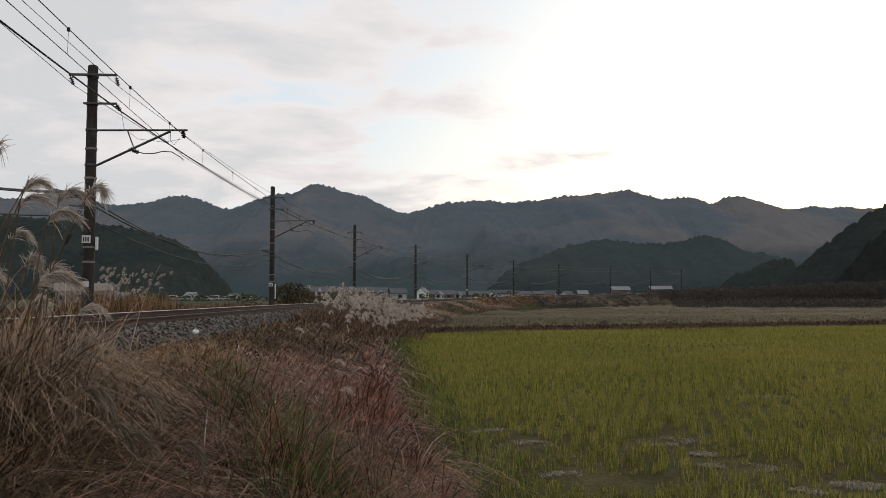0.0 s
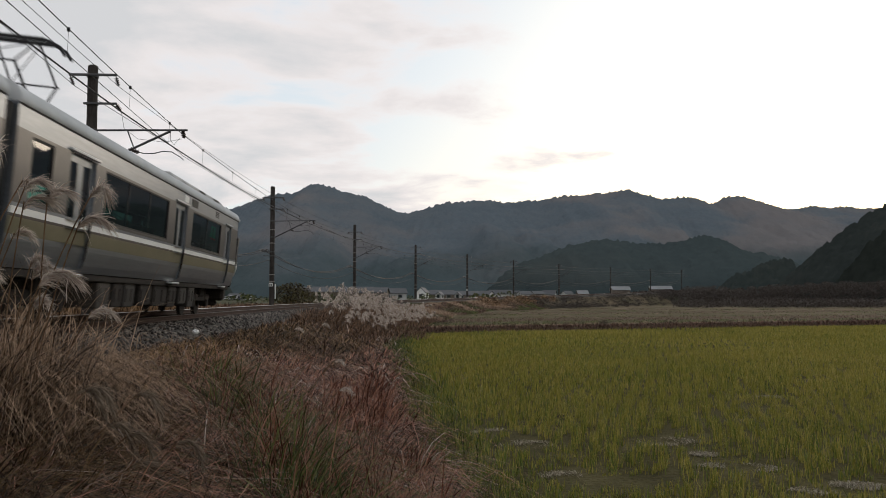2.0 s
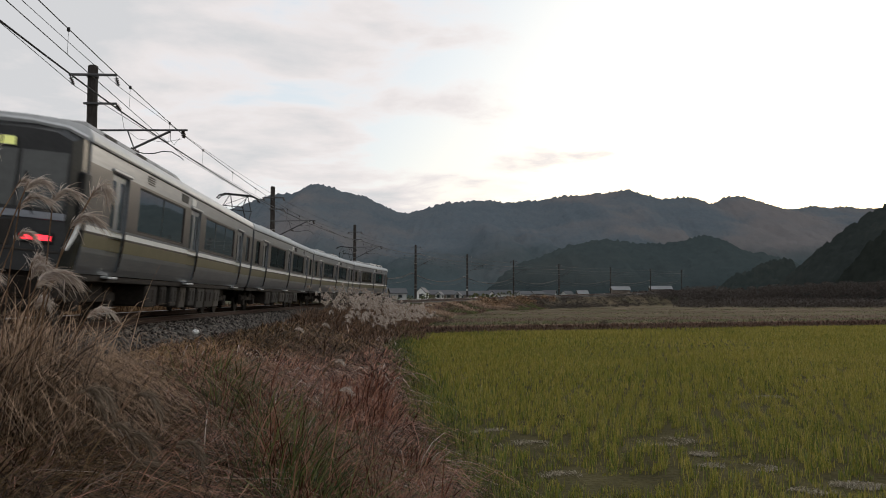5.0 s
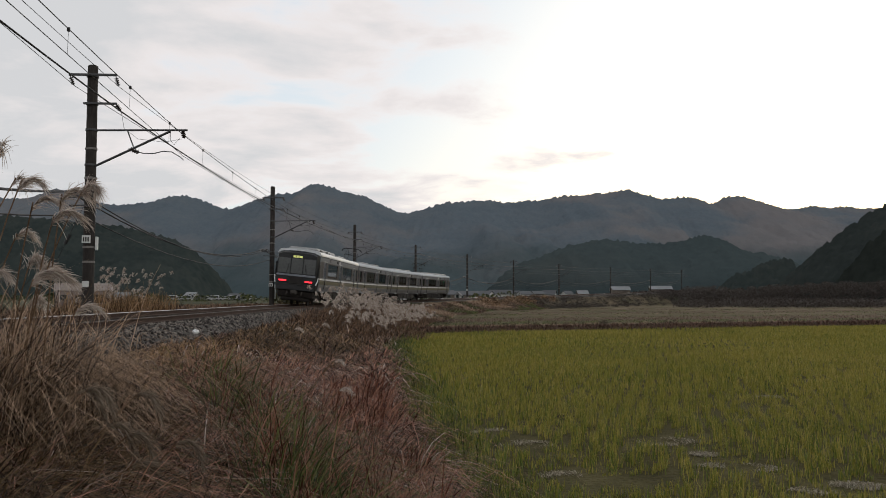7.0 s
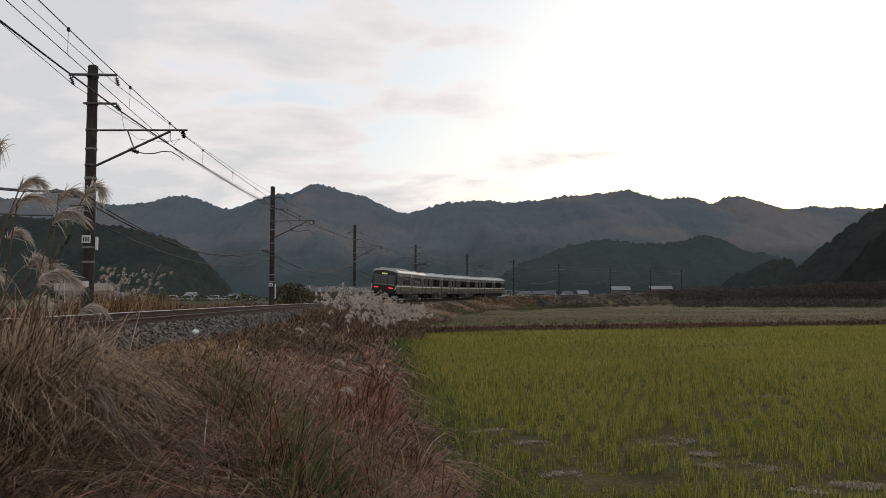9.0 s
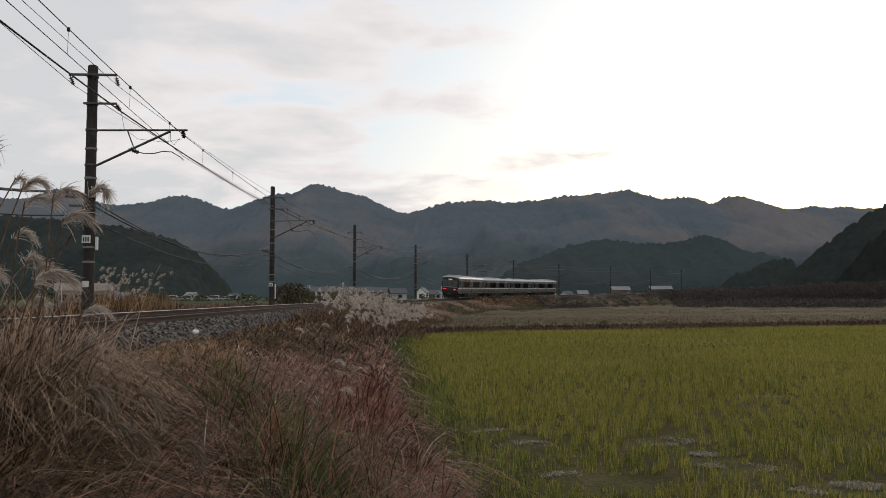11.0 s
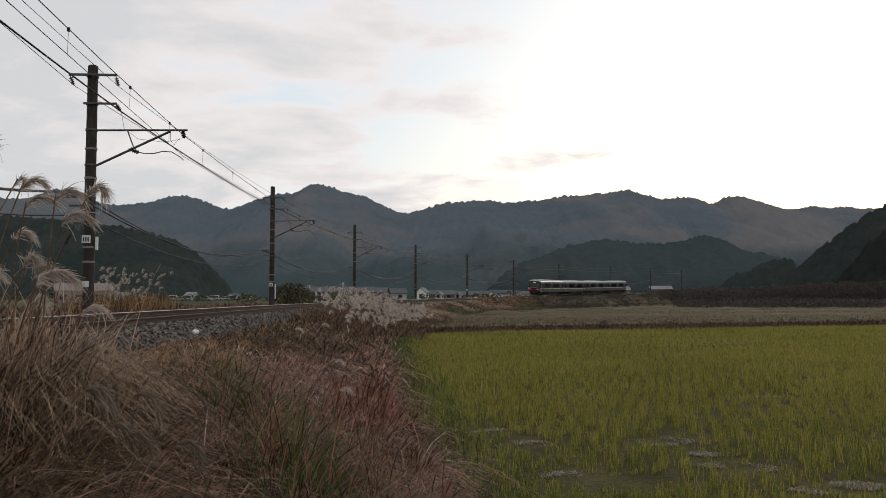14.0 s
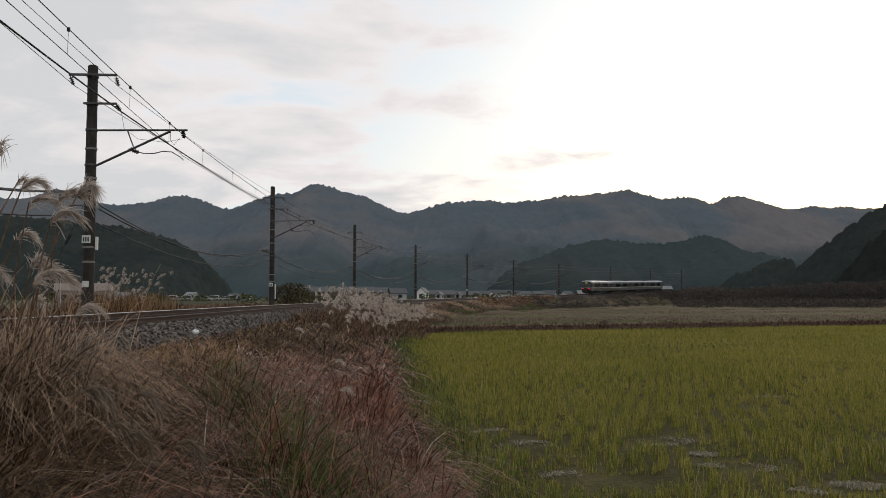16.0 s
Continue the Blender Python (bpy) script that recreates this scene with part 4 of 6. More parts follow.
def make_village():
    # white gabled house and its neighbours beyond the line
    make_house(*at(748, 262), 5.0, 2.7, 2.7, 1.3, 78, M["white"], M["tile_grey"], "white house with a steep gable and grey roof", 1, 0.3)
    make_house(*at(772, 285), 11, 6, 2.1, 1.3, 8, M["wall_brown"], M["tile_grey"], "long low house with grey tiled roof", 3)
    make_house(*at(778, 278), 5, 1.9, 1.9, 0.9, 80, M["wall_white"], M["tile_grey"], "small white gabled wing with grey roof", 1, 0.25)
    make_house(*at(815, 300), 12, 6, 2.0, 1.2, 5, M["wall_brown"], M["tile_grey"], "long low house with grey tiled roof", 3)
    make_house(*at(811, 292), 5, 1.9, 1.8, 0.9, 82, M["wall_white"], M["tile_grey"], "small white gabled wing with grey roof", 1, 0.25)
    make_house(*at(590, 330), 30, 9, 3.2, 1.8, 3, M["wall_brown"], M["tile_grey"], "long grey-roofed farm shed", 4)
    make_house(*at(650, 300), 14, 7, 2.8, 1.6, -6, M["wall_brown"], M["tile_grey"], "low house with grey tiled roof", 2)
    make_house(*at(695, 310), 9, 6, 2.6, 1.6, 12, M["wall_white"], M["tile_grey"], "white house with grey tiled roof", 2)
    # sheds past the far bend
    make_house(*at(1097, 430), 8.5, 6, 4.9, 1.6, 4, M["wall_brown"], M["tile_pale"], "shed with pale sheet metal roof", 2)
    make_house(*at(1168, 440), 10.5, 6, 5.4, 1.5, -3, M["wall_brown"], M["tile_pale"], "long shed with pale sheet metal roof", 3)
    rnd = random.Random(5)
    for x, D, w, h in ((215, 420, 8, 1.8), (340, 400, 4, 2.2), (420, 450, 8, 1.8),
                       (860, 420, 6, 2.6), (885, 460, 12, 3.2), (910, 500, 6, 3.4), (928, 430, 6, 2.8), (950, 470, 6, 3.2), (972, 480, 7, 3.2), (1003, 500, 5, 3.4), (1030, 520, 6, 3.6), (1222, 520, 6, 4.4), (1250, 560, 7, 5.0)):
        make_house(*at(x, D), w, rnd.uniform(5, 7), h, rnd.uniform(1.2, 2.0), rnd.uniform(-30, 30), rnd.choice((M["wall_white"], M["wall_white"], M["wall_brown"])), rnd.choice((M["tile_grey"], M["tile_grey"], M["tile_pale"])), "small village house across the valley", 2)
    # flat-roofed pinkish building by the line
    x, y = at(150, 112)
    z = float(ground_z(x, y))
    b = empty("workshop", Matrix.Translation((x, y, z)) @ Matrix.Rotation(radians(18), 4, "Z"))
    tagged(b, "low pinkish flat-roofed workshop beside the railway", "building")
    bm = bmesh.new()
    box(bm, -3.2, 3.2, -2.5, 2.5, -0.4, 2.1)
    part("wall", bm, M["wall_pink"], b)
    bm = bmesh.new()
    box(bm, -3.35, 3.35, -2.65, 2.65, 2.1, 3.05, 0.05)
    part("parapet", bm, M["parapet"], b, "paler parapet band")
    for xx in (-2.2, -0.4, 2.0):
        bm = bmesh.new()
        box(bm, xx - 0.45, xx + 0.45, -2.56, -2.5, 0.9, 1.6)
        part("window", bm, M["dark_glass"], b)


def make_vehicles():
    """Parked cars and vans in the yards across the line."""
    cols = {"white": M["paint_car"], "dark": M["tile_grey"], "silver": M["tile_pale"]}
    for x, D, kind, van in ((212, 300, "white", 0), (243, 310, "silver", 1), (330, 330, "white", 1), (352, 320, "silver", 0), (306, 312, "white", 1), (318, 300, "white", 0), (365, 300, "white", 0), (445, 322, "white", 0), (379, 330, "white", 1), (396, 326, "white", 0), (412, 335, "white", 1), (431, 330, "dark", 0), (835, 340, "white", 1), (848, 345, "white", 0)):
        px_, py_ = at(x, D)
        v = empty("parked_van" if van else "parked_car", Matrix.Translation((px_, py_, float(ground_z(px_, py_)))) @ Matrix.Rotation(radians(70 + x % 50), 4, "Z"))
        tagged(v, f"{kind} {'van' if van else 'car'} parked in a yard beyond the railway", "van" if van else "car", "parked vehicles")
        h = 1.9 if van else 1.45
        bm = bmesh.new()
        box(bm, -0.8, 0.8, -2.0, 2.0, 0.3, 0.9, 0.1)
        box(bm, -0.72, 0.72, -1.9 if van else -1.2, 1.2 if van else 0.9, 0.85, h, 0.15)
        part("body", bm, cols[kind], v)
        bm = bmesh.new()
        box(bm, -0.735, 0.735, -1.7 if van else -1.0, 1.0 if van else 0.7, 1.0, h - 0.2, 0.02)
        part("glazing", bm, M["dark_glass"], v)
        for sx in (-0.72, 0.72):
            for sy in (-1.25, 1.25):
                bm = bmesh.new()
                rod(bm, (sx - 0.1, sy, 0.31), (sx + 0.1, sy, 0.31), 0.31, seg=12)
                part("wheel", bm, M["black"], v)


make_village()
make_vehicles()


# ---- plants ----
rng = np.random.default_rng(4)


def veg(name, cols, rough=0.6, island=0.9, scale=0.5, thin=0.3, spec=0.2):
    """Leaf stuff: noise and per-blade colour, part of the light passing through."""
    m = mat(name, cols, scale, rough, island=island, coord="Object", spec=spec)
    if thin:
        N, Lk = m.node_tree.nodes, m.node_tree.links
        b = N["Principled BSDF"]
        tl, mx = N.new("ShaderNodeBsdfTranslucent"), N.new("ShaderNodeMixShader")
        Lk.new(b.inputs["Base Color"].links[0].from_socket, tl.inputs["Color"])
        mx.inputs[0].default_value = thin
        Lk.new(b.outputs[0], mx.inputs[1])
        Lk.new(tl.outputs[0], mx.inputs[2])
        Lk.new(mx.outputs[0], N["Material Output"].inputs[0])
    return m


M["rice"] = veg("rice_regrowth", [(0.16, 0.16, 0.028), (0.25, 0.225, 0.04), (0.35, 0.285, 0.075)], scale=0.12, island=0.5)
M["rice_green"] = veg("green_rice_regrowth", [(0.06, 0.09, 0.016), (0.11, 0.145, 0.026), (0.19, 0.21, 0.045)], scale=0.12, island=0.5)
M["gold_grass"] = veg("golden_dry_grass", [(0.045, 0.024, 0.011), (0.165, 0.092, 0.042), (0.37, 0.23, 0.12)], island=1.1, thin=0.25, spec=0.12)
M["brown_grass"] = veg("rust_brown_grass", [(0.028, 0.014, 0.008), (0.088, 0.047, 0.026), (0.21, 0.13, 0.08)], island=1.1, thin=0.25, spec=0.12)
M["olive_weed"] = veg("dark_olive_weed", [(0.02, 0.012, 0.006), (0.068, 0.042, 0.02), (0.17, 0.108, 0.055)], island=1.1, thin=0.25, spec=0.12)
M["plume_dull"] = veg("withered_plume", [(0.12, 0.085, 0.06), (0.21, 0.16, 0.12), (0.32, 0.26, 0.2)], island=0.7, thin=0.4)
M["straw"] = veg("bleached_straw", [(0.14, 0.118, 0.078), (0.24, 0.2, 0.14), (0.34, 0.295, 0.22)])
M["red_grass"] = veg("red_brown_grass", [(0.022, 0.009, 0.007), (0.15, 0.055, 0.038), (0.46, 0.24, 0.17)], island=1.2, thin=0.25, spec=0.12)
M["rust_grass"] = veg("rust_red_grass", [(0.045, 0.014, 0.008), (0.14, 0.046, 0.028), (0.3, 0.15, 0.1)], island=1.1, thin=0.25, spec=0.12)
M["tan_grass"] = veg("tan_grass", [(0.026, 0.015, 0.008), (0.125, 0.071, 0.037), (0.33, 0.212, 0.125)], island=1.2, thin=0.25, spec=0.12)
M["dike"] = veg("dark_red_weeds", [(0.035, 0.017, 0.012), (0.095, 0.05, 0.036), (0.18, 0.11, 0.083)])
M["fallow"] = veg("fallow_straw", [(0.26, 0.175, 0.115), (0.34, 0.235, 0.16), (0.4, 0.285, 0.2)], island=0.35)
# bleached blades whose pale pink also paints the highlights of curled leaves
M["pale_grass"] = veg("bleached_highlight_grass", [(0.27, 0.185, 0.15), (0.42, 0.315, 0.265), (0.58, 0.48, 0.42)])
M["green_grass"] = veg("green_grass", [(0.03, 0.045, 0.011), (0.065, 0.085, 0.022), (0.14, 0.15, 0.05)])
M["pampas_leaf"] = veg("pampas_leaf", [(0.024, 0.015, 0.01), (0.15, 0.092, 0.055), (0.46, 0.32, 0.22)], island=1.3, thin=0.25, spec=0.12)
M["plume"] = veg("pampas_plume", [(0.33, 0.265, 0.22), (0.5, 0.425, 0.37), (0.68, 0.61, 0.55)], island=0.6, thin=0.55)
M["bush"] = veg("brown_scrub", [(0.03, 0.022, 0.016), (0.06, 0.045, 0.033), (0.1, 0.075, 0.055)])
M["olive_bush"] = veg("autumn_bush", [(0.022, 0.017, 0.009), (0.046, 0.038, 0.016), (0.085, 0.07, 0.028)])
M["thicket"] = veg("leafless_thicket", [(0.05, 0.041, 0.036), (0.06, 0.05, 0.044), (0.074, 0.061, 0.053)], island=0.3)
M["bush_green"] = veg("olive_bush", [(0.025, 0.032, 0.012), (0.05, 0.06, 0.022), (0.085, 0.09, 0.035)])
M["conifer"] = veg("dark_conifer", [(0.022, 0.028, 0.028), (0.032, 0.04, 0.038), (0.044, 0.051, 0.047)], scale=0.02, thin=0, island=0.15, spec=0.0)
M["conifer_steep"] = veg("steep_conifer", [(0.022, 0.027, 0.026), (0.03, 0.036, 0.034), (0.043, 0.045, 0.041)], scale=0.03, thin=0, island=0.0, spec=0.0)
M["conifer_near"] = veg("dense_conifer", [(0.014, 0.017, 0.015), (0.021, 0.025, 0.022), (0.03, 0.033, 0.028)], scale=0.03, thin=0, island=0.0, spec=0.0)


def forest(name, low, high, bare, z0, z1):
    """Woods by height: conifers on the lower slopes, paler woods above, brown leafless stands between them; the far
    range's tones include haze.
    """
    m = mat(name, high, 0.012, 0.95, fine=9, bump=3.0, bscale=0.07, spec=0.0)
    N, Lk = m.node_tree.nodes, m.node_tree.links
    b = N["Principled BSDF"]
    top = b.inputs["Base Color"].links[0].from_socket
    tc, sep = N.new("ShaderNodeTexCoord"), N.new("ShaderNodeSeparateXYZ")
    Lk.new(tc.outputs["Object"], sep.inputs[0])
    na, nb = N.new("ShaderNodeTexNoise"), N.new("ShaderNodeTexNoise")
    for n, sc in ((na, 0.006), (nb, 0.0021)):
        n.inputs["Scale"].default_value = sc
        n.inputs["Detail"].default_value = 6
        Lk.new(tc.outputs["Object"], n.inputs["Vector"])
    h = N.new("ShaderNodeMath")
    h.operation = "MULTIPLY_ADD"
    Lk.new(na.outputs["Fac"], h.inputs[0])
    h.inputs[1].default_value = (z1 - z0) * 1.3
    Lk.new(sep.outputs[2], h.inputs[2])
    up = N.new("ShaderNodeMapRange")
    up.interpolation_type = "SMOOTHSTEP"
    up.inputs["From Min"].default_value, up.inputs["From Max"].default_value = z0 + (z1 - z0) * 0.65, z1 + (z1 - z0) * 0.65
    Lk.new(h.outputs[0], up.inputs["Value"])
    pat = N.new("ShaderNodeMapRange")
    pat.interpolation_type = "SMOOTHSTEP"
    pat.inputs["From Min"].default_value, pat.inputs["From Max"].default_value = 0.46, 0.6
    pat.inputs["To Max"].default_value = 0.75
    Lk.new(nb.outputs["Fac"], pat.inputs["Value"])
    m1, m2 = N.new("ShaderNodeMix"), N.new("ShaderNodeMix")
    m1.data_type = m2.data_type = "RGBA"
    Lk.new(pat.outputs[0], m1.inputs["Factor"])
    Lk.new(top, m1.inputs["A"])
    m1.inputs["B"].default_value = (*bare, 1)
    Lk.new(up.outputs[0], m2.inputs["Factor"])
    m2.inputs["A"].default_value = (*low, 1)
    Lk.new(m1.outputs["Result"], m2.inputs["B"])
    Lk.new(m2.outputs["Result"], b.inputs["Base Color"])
    return m


# aerial haze is put into the far range's paler, bluer wood colours
M["wood_back"] = forest("hazed_far_woodland", (0.056, 0.074, 0.079), [(0.085, 0.106, 0.124), (0.1, 0.12, 0.138), (0.118, 0.132, 0.144)], (0.165, 0.148, 0.145), 20.0, 140.0)
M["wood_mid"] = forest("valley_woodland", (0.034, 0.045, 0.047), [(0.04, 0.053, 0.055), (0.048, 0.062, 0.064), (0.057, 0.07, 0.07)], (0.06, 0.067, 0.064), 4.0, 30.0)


def blades(name, P, H, lean, width, material, segs=3, droop=1.0, az=None):
    """Grass blades: foot places P (n,3), lengths H, sideways lean, each a tapered, drooping strip."""
    n = len(P)
    if az is None:
        az = rng.uniform(0, 2 * math.pi, n)
    D = np.stack([np.cos(az), np.sin(az), np.zeros(n)], -1)
    tw = az + rng.uniform(0.5, 2.6, n)
    Wd = np.stack([np.cos(tw), np.sin(tw), np.zeros(n)], -1)
    curl = rng.uniform(0.0, 1.0, n) ** 1.5
    ts = np.linspace(0, 1, segs + 1)
    V = np.zeros((n, segs + 1, 2, 3))
    for k, t in enumerate(ts):
        out = lean * H * (t * 0.35 + droop * 0.65 * t ** 2.2)
        up = H * (t - 0.45 * lean * droop * t ** 3 - 0.55 * curl * t ** 5)
        c = P + D * out[:, None] + np.array([0, 0, 1]) * up[:, None]
        w = width * (1 - 0.85 * t ** 1.5)
        V[:, k, 0] = c - Wd * w[:, None] / 2
        V[:, k, 1] = c + Wd * w[:, None] / 2
    V = V.reshape(-1, 3)
    base = (np.arange(n) * (segs + 1) * 2)[:, None, None]
    q = np.array([[2 * k, 2 * k + 1, 2 * k + 3, 2 * k + 2] for k in range(segs)])[None]
    F = (base + q).reshape(-1, 4)
    return quick_mesh(name, V, F, material)


def ground_points(x, y):
    return np.stack([x, y, ground_z(x, y) - 0.02], -1)


def scatter(n, x0, x1, y0, y1, near=True):
    """Random places, denser close to y0."""
    u = rng.random(n)
    y = y0 * (y1 / y0) ** u if near else y0 + (y1 - y0) * u
    return rng.uniform(x0, x1, n), y


def patchy(x, y, f, k=0.0):
    return np.sin(x * f + 1.3 * np.sin(y * f * 0.7 + k) + k) * np.sin(y * f * 0.8 + 2.1 * k + np.sin(x * f * 0.6))


# patches of the field where the stand has failed: place, radius, whether old straw lies there
BARE = [(0.62, 12.0, 0.26, 1), (0.98, 10.9, 0.34, 1), (1.3, 10.1, 0.2, 0), (2.84, 11.1, 0.36, 1), (3.05, 10.2, 0.16, 1), (3.3, 9.4, 0.24, 1), (2.95, 9.5, 0.14, 1), (1.62, 8.55, 0.36, 0), (1.2, 9.0, 0.2, 1), (2.1, 8.8, 0.2, 0), (4.0, 8.5, 0.22, 1), (3.4, 8.2, 0.2, 1), (5.2, 14.6, 0.2, 0), (4.3, 13.1, 0.18, 0), (6.0, 16.2, 0.2, 1), (5.6, 11.2, 0.16, 0), (8.2, 19.5, 0.22, 0)]


def worn(x, y, straw=False):
    """Muddy wheel tracks and failed patches where no rice stands; straw: those with straw lying on them alone."""
    wob = 0.1 * patchy(x, y, 3.1, 0.4) + 0.08 * patchy(x, y, 7.3, 1.4)
    out = np.zeros(len(x), bool)
    for cx, cy, r, old in BARE:
        if old or not straw:
            out |= np.hypot((x - cx) * 0.8, y - cy) < r + wob
    if straw:
        return out
    for ax, ay, bx, by in ((0.5, 13.6, 1.7, 8.2), (2.4, 10.8, 6.8, 17.4), (6.8, 17.4, 11.0, 23.2)):
        t = np.clip(((x - ax) * (bx - ax) + (y - ay) * (by - ay)) / ((bx - ax) ** 2 + (by - ay) ** 2), 0, 1)
        out |= np.hypot(x - ax - t * (bx - ax), y - ay - t * (by - ay)) < 0.02 + 1.3 * wob
    return out


# rice field: rows of regrown stubble
def make_rice():
    turn = radians(-14)
    c, s_ = math.cos(turn), math.sin(turn)
    def rows(y0, y1, dr, di, per, w, hmul, name):
        rr = np.arange(-60, 75, dr)
        ii = np.arange(-5, 90, di)
        A, B = np.meshgrid(rr, ii)
        A = A + rng.normal(0, 0.045, A.shape) + 0.05 * np.sin(B * 0.35)
        B = B + rng.normal(0, 0.04, B.shape)
        x, y = (A * c - B * s_).ravel(), (A * s_ + B * c).ravel()
        ok = (y > y0) & (y <= y1) & (np.abs(x) < 0.56 * y + 2.5) & (x > -6)
        x, y = x[ok], y[ok]
        ok = field_mask(x, y, -0.15)
        # bare, muddy gaps near the front of the field
        bare = worn(x, y) | (rng.random(len(x)) < 0.008)
        x, y = x[ok & ~bare], y[ok & ~bare]
        n = len(x)
        hh = 0.21 * hmul * (1 + 0.25 * patchy(x, y, 0.35, 2.0))
        for bx, by, r, old in BARE:
            hh = hh * (0.62 + 0.38 * step(r, r + 0.7, np.hypot(x - bx, y - by)))
        x, y, hh = np.repeat(x, per), np.repeat(y, per), np.repeat(hh, per)
        m = len(x)
        x = x + rng.normal(0, 0.04, m)
        y = y + rng.normal(0, 0.045, m)
        H = hh * rng.uniform(0.55, 1.25, m)
        P = ground_points(x, y)
        s, d, _ = lateral(x, y)
        rim = d - (7.2 + 0.02 * np.clip(s, 0, 60))
        fresh = rng.random(m) < 0.08 + 0.6 * np.exp(-(rim / 1.1) ** 2) + 0.28 * (1 - step(8, 15, y)) + 0.1 * patchy(x, y, 0.5, 1.0)
        for mask, m_, lab in ((fresh, M["rice_green"], "fresh green regrown rice in the damper rows"), (~fresh, M["rice"], "yellow-green regrown rice stubble standing in rows")):
            k = int(mask.sum())
            ob = blades(name, P[mask], H[mask], rng.uniform(0.05, 0.45, k), np.full(k, w) * rng.uniform(0.7, 1.3, k), m_, segs=2)
            tagged(ob, lab, "rice plants", kind="stuff")
    rows(5.0, 16, 0.25, 0.15, 18, 0.009, 1.0, "rice_plants")
    rows(16, 32, 0.25, 0.18, 12, 0.0165, 1.0, "rice_plants")
    rows(32, 70, 0.27, 0.24, 8, 0.032, 1.0, "rice_plants")
    # loose straw lying in the gaps
    old = [b for b in BARE if b[3]]
    pick = rng.integers(0, len(old), 7000)
    a, r = rng.uniform(0, 2 * math.pi, 7000), np.sqrt(rng.random(7000))
    c = np.array(old)[pick]
    x, y = c[:, 0] + np.cos(a) * r * c[:, 2] * 1.15, c[:, 1] + np.sin(a) * r * c[:, 2] * 0.9
    ok = patchy(x, y, 6.0, 2.2) + rng.normal(0, 0.25, len(x)) > 0.0
    x, y = x[ok], y[ok]
    P = ground_points(x, y) + np.array([0, 0, 0.025])
    ob = blades("loose_straw", P, rng.uniform(0.02, 0.06, len(x)), rng.uniform(1.5, 3.5, len(x)), np.full(len(x), 0.009), M["straw"], segs=2, droop=0.5)
    tagged(ob, "pale loose straw lying on bare soil of the field", "straw", kind="stuff")


make_rice()


